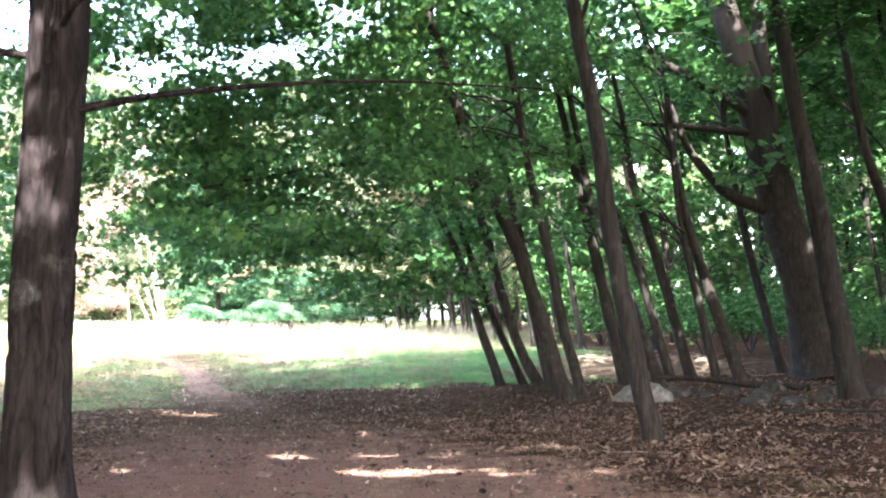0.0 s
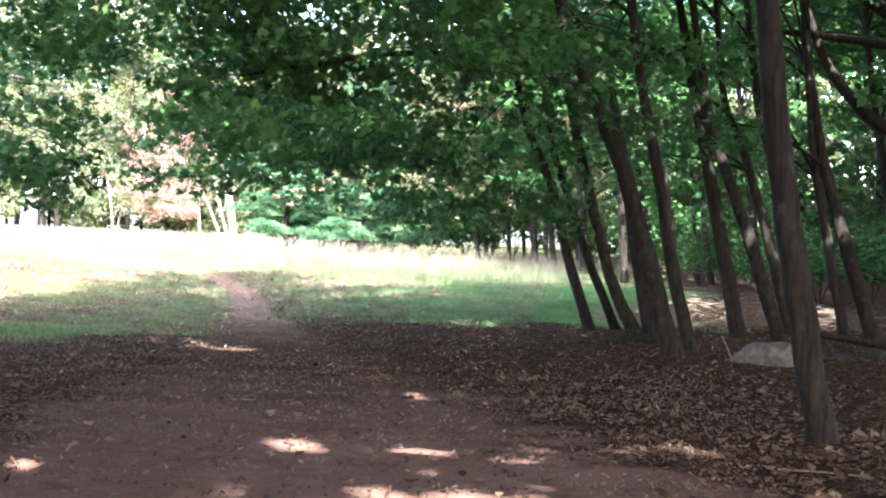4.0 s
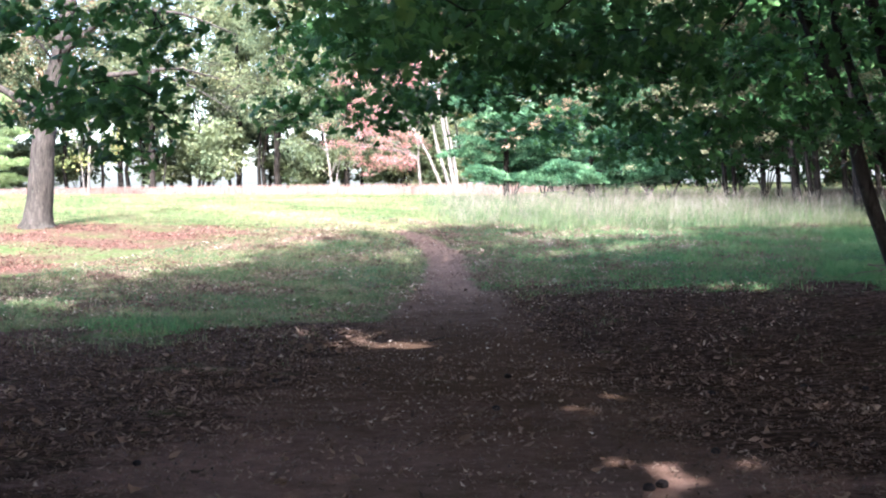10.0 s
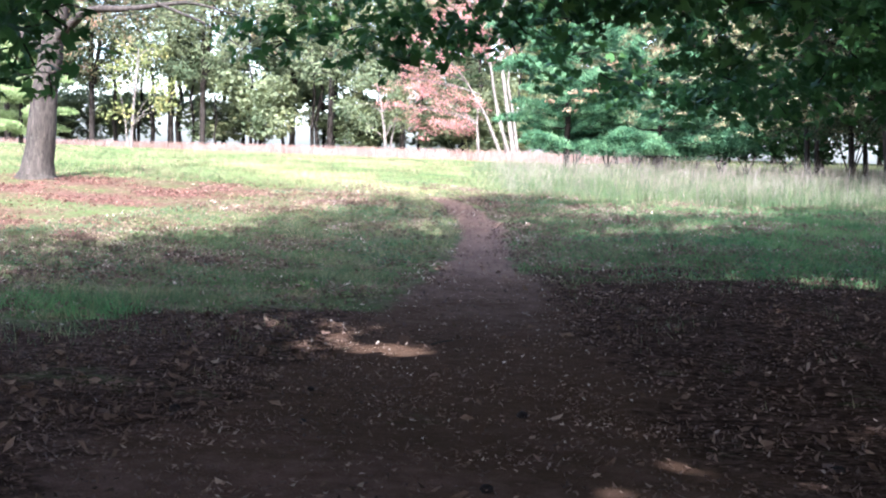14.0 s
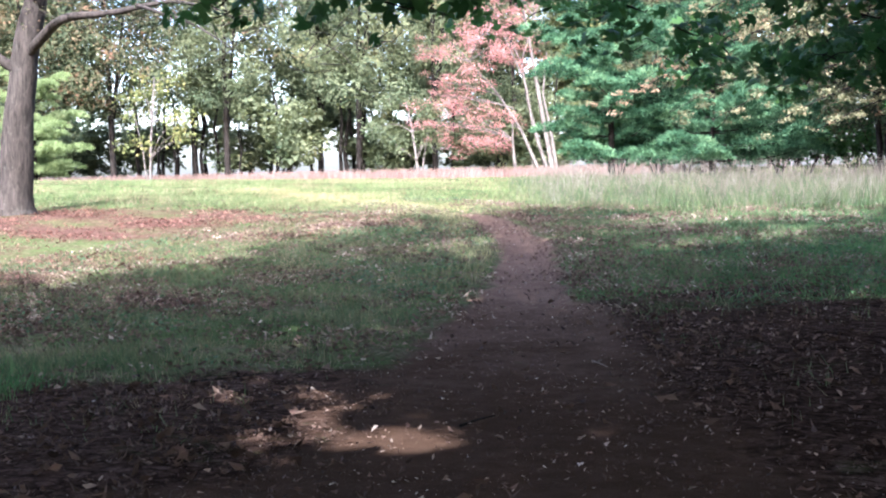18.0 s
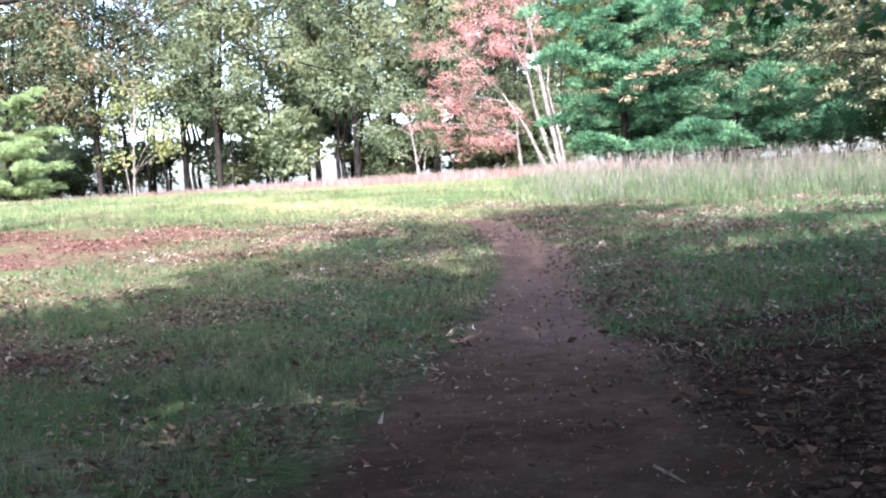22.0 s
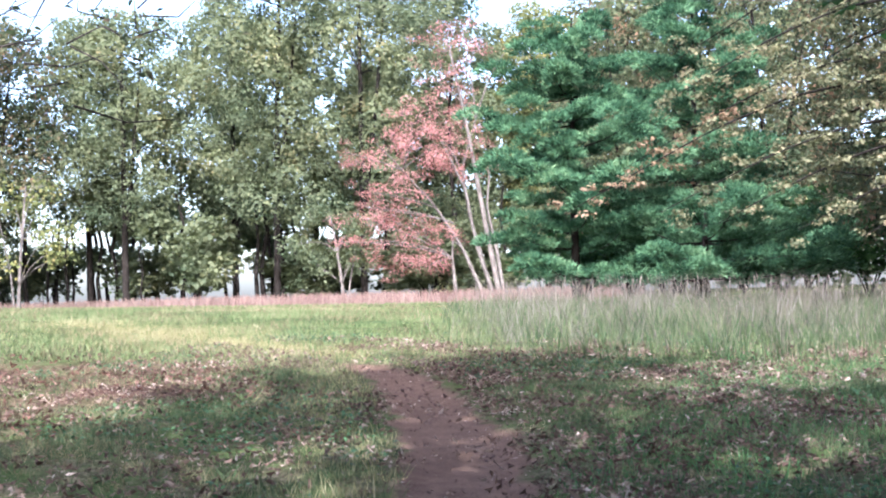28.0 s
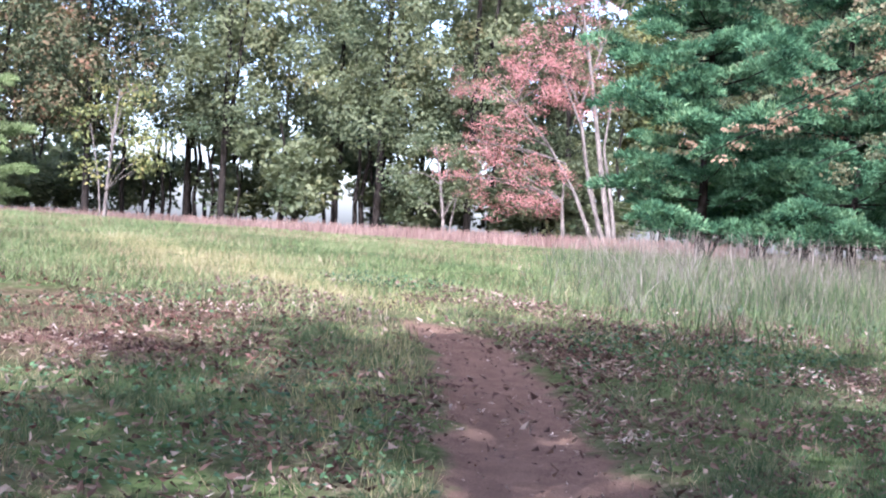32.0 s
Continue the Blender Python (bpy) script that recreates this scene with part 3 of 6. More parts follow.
def plates(rng, n, x0, x1, y0, y1, bottom, top, r=(0.9, 1.7), thin=0.28):
    """Level leaf masses, as maples hold them; bottom and top are functions of x."""
    out = []
    for _ in range(n):
        x, y = rng.uniform(x0, x1), rng.uniform(y0, y1)
        z = rng.uniform(bottom(x, y), top(x, y))
        a = rng.uniform(*r)
        out.append((x, y, z, a, a * rng.uniform(0.7, 1.1), a * thin * rng.uniform(0.7, 1.4)))
    return out


def bark_trunk(line, r0, r1, ob):
    pts = local(ob, line)
    zs = np.concatenate([np.arange(-0.1, 5.2, 0.035), np.arange(5.2, 11.8, 0.5)])
    sides = 84
    a = np.linspace(0, 2 * np.pi, sides, endpoint=False)
    v = np.empty((len(zs), sides, 3))
    for i, z in enumerate(zs):
        c = [np.interp(z, pts[:, 2], pts[:, k]) for k in (0, 1)]
        r = r0 + (r1 - r0) * max(z, 0) / 12 + 0.1 * math.exp(-max(z, 0) / 0.25)
        for j, w in enumerate(a):
            x, y = math.cos(w), math.sin(w)
            n = noise.noise((x * 4.2, y * 4.2, z * 1.5)) + 0.45 * noise.noise((x * 8, y * 8, z * 4))
            ridge = float(step(0.02, 0.26, abs(n)))
            rr = r * (1 + 0.05 * noise.noise((x, y, z * 0.5))) + 0.042 * ridge + 0.006 * noise.noise((x * 16, y * 16, z * 14))
            v[i, j] = (c[0] + x * rr, c[1] + y * rr, z)
    i, j = np.meshgrid(np.arange(len(zs) - 1), np.arange(sides), indexing="ij")
    i, j = i.ravel(), j.ravel()
    f = np.stack([i * sides + j, i * sides + (j + 1) % sides, (i + 1) * sides + (j + 1) % sides, (i + 1) * sides + j], 1)
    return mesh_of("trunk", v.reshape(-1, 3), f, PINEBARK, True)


MAPLES = (
    # line of the trunk, radius at foot and top, reach of the crown to the west, leaf masses
    ("slender maple leaning over the meadow edge", ((-0.5, 33.3, 0), (-1.1, 33.3, 1.55), (-1.55, 33.3, 3.3), (-2.2, 33.3, 4.6), (-2.5, 33.3, 6.0), (-3.2, 33.0, 8.0)), 0.13, 0.06, 16),
    ("pale thin maple stem leaning with its neighbours", ((0.1, 33.5, 0), (-0.6, 33.5, 1.45), (-1.2, 33.4, 3.1), (-1.6, 33.4, 4.2), (-1.85, 33.4, 6.0), (-2.1, 33.4, 8.0)), 0.11, 0.05, 8),
    ("slender maple with a bent grey trunk", ((0.5, 33.1, 0), (-0.1, 33.1, 1.05), (-0.7, 33.1, 3.2), (-1.05, 33.1, 4.6), (-1.5, 33.1, 6.7), (-1.9, 33.0, 8.6)), 0.15, 0.07, 10),
    ("sturdy maple leaning far over the trail", ((0.95, 26.2, 0), (0.5, 26.2, 1.4), (0.0, 26.2, 3.1), (-0.62, 26.2, 4.4), (-1.1, 26.1, 5.5), (-1.4, 26.0, 6.6), (-2.0, 25.8, 8.6)), 0.18, 0.085, 34),
    ("dark maple trunk grown close beside another", ((1.35, 27.6, 0), (0.95, 27.9, 1.45), (0.68, 28.0, 3.0), (0.24, 28.0, 5.0), (0.0, 28.0, 6.5), (-0.3, 28.0, 8.4)), 0.13, 0.07, 24),
    ("pale maple stem with a sunlit foot", ((0.75, 30.5, 0), (0.4, 30.5, 1.5), (0.13, 30.5, 3.1), (-0.16, 30.5, 4.6), (-0.5, 30.5, 6.2)), 0.15, 0.07, 8),
    ("dark straight maple trunk among slender stems", ((2.65, 31.9, 0), (2.15, 31.9, 2.25), (1.64, 31.9, 4.6), (1.37, 31.9, 5.9), (0.94, 31.9, 7.9)), 0.17, 0.08, 14),
    ("leaning dark maple trunk at the woods edge", ((3.5, 31.7, 0), (2.8, 31.7, 2.0), (2.34, 31.7, 3.2), (1.9, 31.7, 4.3), (1.6, 31.7, 5.8), (1.2, 31.6, 8.0)), 0.16, 0.07, 12),
    ("grey-brown maple standing alone beside the trail", ((1.66, 16.0, 0), (1.37, 16.0, 1.5), (1.18, 16.0, 2.5), (1.06, 16.0, 3.6), (0.96, 16.0, 4.4), (0.78, 16.0, 5.3), (0.5, 16.0, 8.0)), 0.13, 0.09, 0),
)


# the high leaf roof of the woods, mostly out of view and placed for its shade, shared out among the trees that stand
# nearest
FOREST_FEET = ((-10, 5), (-8.6, 11), (6.5, 7), (9, 15), (11, 23), (4.5, 2), (-5, 1), (-4, -6), (4, -5), (-10, -4), (0, -13), (12, 9), (-13, -12), (14, 17), (13, 32), (17, 26), (-16, 3), (-17, 12), (-20, -4), (-22, 10), (17, 54), (24, 52), (13, 67), (21, 64))
ROOF = {}
rng = np.random.default_rng(90)
roof_feet = [line[-1][:2] for _, line, *_ in MAPLES] + list(FOREST_FEET)
for gx in np.arange(-23.6, 27, 2.0):
    for gy in np.arange(-16, 72, 2.0):
        if gy > 44 and gx < 6 or gx > 19 and gy < 30 or gx < -9.7 and gy > 12 or gx < 3 and gy > 35 or gx > 14 and gy < 0:
            continue
        if rng.uniform(0, 1) < (0.65 if 25 < gy < 36 and -6.5 < gx < 3 else 0.0 if -8 < gx < 2 and 3 < gy < 14 else 0.38 if gy < 5 else 0.12 if gy < 15 else 0.6 if gx > 3 and gy > 30 else 0.45 if gx > 4 and gy > 14 else 0.15 if gx > -4 and gy > 18 else 0.0):
            continue
        for level in ((12.0,) if gx < 0.5 and gy > 17 else (10.4, 12.8)):
            x, y = gx + rng.uniform(-0.7, 0.7), gy + rng.uniform(-0.7, 0.7)
            near_foot = min(range(len(roof_feet)), key=lambda i: (roof_feet[i][0] - x) ** 2 + (roof_feet[i][1] - y) ** 2)
            ROOF.setdefault(near_foot, []).append((x, y, level + 0.09 * max(0, gx) + rng.uniform(-0.6, 0.6), 1.6, 1.6, 0.6))

# more unseen leaf masses, added where stray sun still reached the trail
for x, y, z in ((-2.0, 12.2, 12.0), (-2.7, 13.3, 11.0), (-1.4, 13.0, 11.6), (-3.2, 12.0, 12.6), (-0.8, 14.4, 11.4), (-3.4, 16.6, 11.2), (-2.7, 16.2, 11.6), (-1.9, 16.0, 11.0), (-2.9, 17.4, 11.4), (-2.2, 17.0, 12.2)):
    near_foot = min(range(len(roof_feet)), key=lambda i: (roof_feet[i][0] - x) ** 2 + (roof_feet[i][1] - y) ** 2)
    ROOF.setdefault(near_foot, []).append((x, y, z, 1.4, 1.4, 0.6))


def hanging(rng, feet):
    """Small drooping leaf masses over the trail, by the place of their lowest leaves."""
    return [(x, y, z + 0.4, *((rng.uniform(0.5, 0.75), rng.uniform(0.45, 0.7), 0.32) if y < 33.5 else (0.42, 0.45, 0.34))) for x, y, z in feet]


def low(x, y):
    return 3.15 + 0.02 * (x + 5) ** 2 * (x > -5)


def high(x, y):
    return 6.8 + 0.75 * np.clip(x + 9.5, 0, 4)


for k, (label, line, ra, rb, n) in enumerate(MAPLES):
    rng = np.random.default_rng(40 + k)
    x, y, z = line[-1]
    blobs = plates(rng, int(n * 1.28), max(-11.0, x - 10), x + 0.6, y - 4.5, y + 2.5, low, high)
    blobs += plates(rng, 4, x - 3.5, x + 2.5, y - 2.5, y + 2.5, lambda a, b: z - 0.5, lambda a, b: z + 4.5, (1.0, 1.9), 0.4)
    extra = []
    if k == 3:
        extra.append((((-0.6, 26.2, 4.4), (-1.3, 25.4, 4.6), (-2.2, 24.8, 4.8), (-3.8, 24.4, 4.75), (-6.2, 24.2, 4.3)), 0.09, 0.025))
        blobs += hanging(rng, ((-9.0, 24.4, 2.05), (-8.6, 23.4, 2.3), (-7.2, 26.6, 2.6), (-8.4, 28.2, 2.42), (-9.4, 25.8, 1.75), (-7.9, 25.2, 2.7), (-10.2, 24.2, 2.3), (-6.2, 27.6, 2.8), (-9.6, 27.0, 2.5), (-10.8, 25.6, 2.5), (-7.6, 28.6, 2.4), (-9.2, 28.8, 2.5)))
    if k == 4:
        blobs += hanging(rng, ((-7.4, 29.6, 2.5), (-6.6, 29.0, 2.6), (-5.4, 28.6, 2.65), (-4.2, 29.2, 2.45), (-3.0, 29.4, 2.35), (-8.2, 30.2, 2.75), (-6.8, 30.4, 2.5), (-3.6, 27.0, 2.45), (-2.6, 27.6, 2.5), (-4.4, 26.8, 2.9), (-1.6, 28.4, 2.4), (-2.2, 29.8, 2.3), (-3.4, 28.2, 3.0), (-0.8, 29.0, 2.6), (-1.2, 27.4, 3.0), (-2.4, 29.2, 1.9), (-1.7, 29.6, 1.9), (-2.9, 28.6, 2.05), (-1.2, 28.8, 2.0)))
    if k == 0:
        blobs += hanging(rng, ((-5.7, 31.6, 2.05), (-4.8, 31.2, 2.2), (-6.5, 31.9, 2.3), (-4.0, 32.0, 2.1), (-6.3, 33.8, 2.35), (-6.95, 36.3, 2.3), (-5.4, 34.4, 2.1), (-6.6, 36.4, 2.6), (-3.4, 33.4, 2.3), (-6.0, 36.2, 2.3), (-4.6, 34.6, 2.2), (-4.0, 33.4, 2.0), (-5.0, 33.4, 2.1), (-4.4, 35.4, 2.35), (-4.8, 32.4, 1.95), (-3.6, 34.4, 2.15), (-5.2, 35.2, 2.5), (-4.2, 34.0, 2.6)))
    # a gap in the leaves towards the lone meadow tree, and thin sprays round it
    gap = [abs((b[0] + 9.75) * 0.796 + (b[1] - 27.1) * 0.605) for b in blobs]
    blobs = [b for b, g in zip(blobs, gap) if not (b[2] < 4.4 and b[0] < -6.5 and g < 1.15) and not (b[0] < -5.5 and b[2] < 5.6 and rng.uniform(0, 1) < 0.3)]
    # the crowns stand open over the eastern slope
    blobs = [b for b in blobs if not (-7.5 < b[0] < 0.5 and b[1] > 28.5 and b[2] > 4.6 and rng.uniform(0, 1) < 0.45)]
    if k == 3:
        blobs += plates(rng, 26, -11.5, -5.0, 23.5, 31, lambda a, b: 5.2, lambda a, b: 9.4)
        blobs += plates(rng, 9, -7.3, -5.4, 23.4, 28, lambda a, b: 3.3, lambda a, b: 6.8)
        blobs += hanging(rng, ((-9.2, 24.4, 1.85), (-9.0, 23.6, 2.2), (-9.6, 24.2, 2.4), (-9.3, 25.0, 3.1), (-8.9, 24.0, 3.1), (-9.9, 24.6, 3.2), (-9.5, 24.0, 4.0), (-9.0, 24.8, 4.3), (-10.2, 24.0, 2.5), (-9.4, 24.4, 5.0), (-10.2, 24.8, 4.4), (-8.6, 24.2, 5.4), (-10.6, 24.2, 3.4), (-9.8, 23.8, 5.6)))
    if k == 6:
        blobs += plates(rng, 16, -1.5, 5.2, 31, 36.5, lambda a, b: 7.4, lambda a, b: 12.0)
    upper = ROOF.get(k, ())
    if k == 8:
        blobs = [b for b in blobs if b[2] > 6.2]
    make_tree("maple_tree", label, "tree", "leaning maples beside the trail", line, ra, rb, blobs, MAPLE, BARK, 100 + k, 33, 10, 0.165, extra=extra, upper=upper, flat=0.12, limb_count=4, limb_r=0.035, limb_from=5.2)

# the thick old tree in the woods, with heavy limbs low on its trunk
rng = np.random.default_rng(9)
make_tree("old_tree", "massive dark old tree with thick low limbs", "tree", "",
          ((8.46, 36, 0), (8.1, 36, 2.7), (7.4, 36, 4.8), (6.85, 36, 7.5), (6.2, 36, 9.9), (5.5, 36, 12)), 0.78, 0.3,
          plates(rng, 30, 0, 13, 37.5, 42, lambda a, b: 6.0, lambda a, b: 13, (1.2, 2.2), 0.35), MAPLE, BARK, 21, 26, 8, 0.2, MAPLE_LEAF,
          extra=((((7.2, 35.9, 4.7), (5.9, 35.5, 5.1), (4.8, 35.4, 6.4), (4.2, 35.3, 8.0)), 0.22, 0.07), (((6.9, 35.8, 6.9), (4.9, 35.5, 7.1), (3.5, 35.4, 7.2)), 0.13, 0.05),
                 (((6.8, 35.8, 7.4), (5.0, 35.5, 8.5), (3.8, 35.4, 9.1), (3.4, 35.3, 10.5)), 0.2, 0.06), (((7.3, 36, 5.6), (7.05, 35.9, 8.4), (6.8, 35.8, 11.5)), 0.34, 0.16)), sides=18)
make_tree("old_tree", "tall grey trunk leaning beside a thicker tree", "tree", "",
          ((6.75, 26, 0), (6.45, 26, 1.7), (6.05, 26, 4.1), (5.85, 26, 5.3), (5.5, 26, 7.5), (5.2, 26, 9)), 0.26, 0.12,
          plates(rng, 12, 3.5, 8.5, 24, 29, lambda a, b: 7, lambda a, b: 12, (1.0, 1.8), 0.4), FOREST, BARK, 22, 44, 9, 0.15, SIMPLE_LEAF)
for k, line in enumerate((((4.05, 34, 0), (3.35, 34, 2.5), (2.8, 34, 4.2), (2.3, 34, 5.3), (2.0, 34, 8)), ((4.7, 35, 0), (3.9, 35, 3), (3.2, 35, 5.4), (2.9, 35, 7.5), (2.6, 35, 9)),
                          ((5.95, 34.3, 0), (5.05, 34.3, 2.65), (4.55, 34.3, 4.35), (4.2, 34.3, 6.5), (4.0, 34.3, 9)), ((5.3, 34.3, 0), (4.8, 34.3, 2.2), (4.4, 34.3, 4.2), (4.1, 34.2, 7)),
                          ((7.8, 38, 0), (6.95, 38, 3.4), (6.5, 38, 5.7), (6.1, 38, 8.5)), ((9.9, 30, 0), (9.3, 30, 2.2), (8.65, 30, 4.2), (8.2, 30, 5.6), (7.8, 30, 8), (7.5, 30, 10)))):
    x, y, z = line[-1]
    rng = np.random.default_rng(60 + k)
    blobs = plates(rng, 20, x - 3, x + 3, y - 2.5, y + 3.5, lambda a, b: 3.8, lambda a, b: z + 3.5, (0.9, 1.7), 0.35)
    blobs = [b for b in blobs if not (b[0] > 3.0 and b[1] < 38.5)] + plates(rng, 2, x - 2, x + 1, y + 3.5, y + 5.5, lambda a, b: 5.5, lambda a, b: z + 3)
    make_tree("slender_tree", "slender leaning woodland tree with bare lower trunk", "tree", "slender woodland trees", line, 0.14 + 0.02 * (k % 3), 0.06, blobs, FOREST, BARK, 160 + k, 30, 8, 0.2, CLUMP_LEAF, flat=0.3)

# prototypes of woodland trees, then copies through the eastern woods
WOODS = []
for k in range(5):
    rng = np.random.default_rng(300 + k)
    X0 = 16 + 3 * k
    lean = rng.uniform(-2.0, -0.6)
    h = rng.uniform(9, 13)
    line = [(X0, 48, 0), (X0 + 0.3 * lean, 48, h * 0.3), (X0 + 0.6 * lean, 48.1, h * 0.6), (X0 + lean, 48, h)]
    blobs = plates(rng, 17, X0 + lean - 3, X0 + lean + 3, 45.2, 50.8, lambda a, b: 3.2, lambda a, b: h + 2.5, (0.9, 1.9), 0.4)
    WOODS.append(make_tree("woodland_tree", "slender woodland tree with light green leaves", "tree", "trees of the eastern woods", line, rng.uniform(0.11, 0.2), 0.06, blobs,
                           FOREST, BARK, 310 + k, 14, 7, 0.33, CLUMP_LEAF, sides=8, limb_count=4, flat=0.3, twigs_each=1))
rng = np.random.default_rng(77)
spots = []
for _ in range(900):
    x, y = rng.uniform(-6, 34), rng.uniform(30, 95)
    if x < 3.4 + 0.0 * y and y < 56 or x < -5 + 0.02 * y and y < 66 or (x < 10 and y < 41) or any((x - a) ** 2 + (y - b) ** 2 < 6.5 for a, b in spots):
        continue
    spots.append((x, y))
    if len(spots) > 54:
        break
spots += [(0.6, 52.0), (2.4, 49.0), (-1.0, 56.5), (1.8, 57.5), (-2.4, 60.5), (3.4, 53.5)]
for k, (x, y) in enumerate(spots):
    s = rng.uniform(0.8, 1.35)
    copy_thing(WOODS[k % 5], Matrix.Translation((x, y, float(height(x, y)) - 0.03)) @ Matrix.Rotation(rng.uniform(-0.5, 0.5), 4, "Z") @ Matrix.Scale(s, 4))
# the tall woods behind and beside the walker, which shade the first part of the trail
rng = np.random.default_rng(340)
for k, (x, y) in enumerate(FOREST_FEET):
    z, r = float(height(x, y)), rng.uniform(4.6, 5.6)
    blobs = [(x - 0.5 + r * rng.uniform(-1, 1), y + r * rng.uniform(-1, 1), z + rng.uniform(10, 15.5), 1.9, 1.9, 0.9) for _ in range(14)]
    # low leaves added on the unseen western trees to block light from the side
    if x < -14:
        blobs += [(x + r * rng.uniform(-1, 1), y + r * rng.uniform(-1, 1), z + rng.uniform(1.5, 9), 1.7, 1.7, 1.0) for _ in range(30)]
    make_tree("forest_tree", "tall forest tree with a high spreading crown", "tree", "tall trees of the woods", ((x, y, z), (x - 0.1, y, z + 5), (x - 0.3, y, z + 9), (x - 0.5, y, z + 14)), 0.28, 0.1,
              blobs, FOREST, BARK, 350 + k, 7, 6, 0.8, CLUMP_LEAF, (0.5, 0.5, 0.25), sides=10, upper=ROOF.get(9 + k, ()))

# bushy trees added out of view to hold western skylight off the woods floor
for k, (x, y) in enumerate(((-14.5, 9.5), (-15.5, 14))):
    z = float(height(x, y))
    blobs = [(x + 3.0 * rng.uniform(-1, 1), y + 3.0 * rng.uniform(-1, 1), z + rng.uniform(0.8, 5.6), 1.4, 1.4, 0.8) for _ in range(34)]
    make_tree("unseen_shade_tree", "unseen low bushy tree added to block light from the west", "tree", "bushy trees west of the trail", ((x, y, z), (x - 0.1, y, z + 2), (x - 0.2, y, z + 3.5), (x - 0.3, y, z + 5)), 0.12, 0.05,
              blobs, FOREST, BARK, 380 + k, 16, 7, 0.42, CLUMP_LEAF, (0.35, 0.35, 0.2), sides=8)

# the pine beside the start of the trail
rng = np.random.default_rng(12)
pine = make_tree("pine_tree", "mature pine with furrowed red-brown bark", "tree", "",
          ((-3.77, 9.6, 0), (-3.71, 9.6, 2), (-3.6, 9.6, 4), (-3.5, 9.6, 7), (-3.4, 9.6, 12)), 0.27, 0.16, (), NEEDLE, PINEBARK, 31, sides=28,
          extra=((((-3.4, 9.5, 3.25), (-2.9, 9.5, 3.35), (-2.2, 9.6, 3.42), (-1.2, 9.8, 3.5), (0.2, 10.1, 3.45)), 0.036, 0.006), (((-3.8, 9.6, 3.7), (-4.5, 9.5, 3.8), (-5.2, 9.4, 3.75)), 0.035, 0.02),
                 (((-3.5, 9.4, 3.9), (-3.2, 9.0, 4.1), (-2.7, 8.8, 4.0)), 0.025, 0.01), (((-3.6, 9.35, 3.6), (-3.55, 9.2, 3.8), (-3.5, 9.1, 4.0)), 0.03, 0.02)))

for ob in pine.children:
    if ob.name.startswith("trunk"):
        # furrows and plates of old bark
        ob.data = bark_trunk(((-3.77, 9.6, 0.1), (-3.71, 9.6, 2), (-3.6, 9.6, 4), (-3.5, 9.6, 7), (-3.4, 9.6, 12)), 0.215, 0.14, pine)

# the lone tree in the meadow
rng = np.random.default_rng(14)
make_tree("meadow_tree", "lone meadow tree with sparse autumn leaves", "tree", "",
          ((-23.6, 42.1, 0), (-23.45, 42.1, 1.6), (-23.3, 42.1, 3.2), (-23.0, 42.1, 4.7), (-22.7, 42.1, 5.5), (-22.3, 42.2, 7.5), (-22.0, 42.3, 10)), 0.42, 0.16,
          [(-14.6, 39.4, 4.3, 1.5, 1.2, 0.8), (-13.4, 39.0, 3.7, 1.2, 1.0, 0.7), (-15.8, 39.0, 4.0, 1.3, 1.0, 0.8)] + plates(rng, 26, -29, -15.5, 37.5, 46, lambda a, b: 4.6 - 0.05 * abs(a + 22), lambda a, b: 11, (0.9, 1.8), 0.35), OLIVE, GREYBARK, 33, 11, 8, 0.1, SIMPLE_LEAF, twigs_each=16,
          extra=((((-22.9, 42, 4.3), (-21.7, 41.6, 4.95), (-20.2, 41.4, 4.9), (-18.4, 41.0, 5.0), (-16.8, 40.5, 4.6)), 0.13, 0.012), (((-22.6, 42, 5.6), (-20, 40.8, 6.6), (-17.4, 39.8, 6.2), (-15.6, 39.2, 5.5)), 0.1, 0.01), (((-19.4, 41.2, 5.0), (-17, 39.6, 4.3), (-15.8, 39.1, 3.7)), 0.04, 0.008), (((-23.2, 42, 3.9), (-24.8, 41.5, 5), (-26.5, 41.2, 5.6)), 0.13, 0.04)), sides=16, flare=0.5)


def facing(name, centres, normals, sizes, outline, material, rng):
    """One mesh of many leaves, each lying across its normal."""
    n, k = len(centres), len(outline)
    up = normals / np.linalg.norm(normals, axis=1, keepdims=True)
    side = np.cross(up, rng.normal(0, 1, (n, 3)))
    side /= np.linalg.norm(side, axis=1, keepdims=True)
    fwd = np.cross(up, side)
    o = outline[None, :, :] * np.asarray(sizes)[:, None, None]
    v = centres[:, None, :] + o[:, :, 0:1] * side[:, None, :] + o[:, :, 1:2] * fwd[:, None, :] + o[:, :, 2:3] * up[:, None, :]
    return mesh_of(name, v.reshape(-1, 3), np.arange(n * k).reshape(n, k), material)


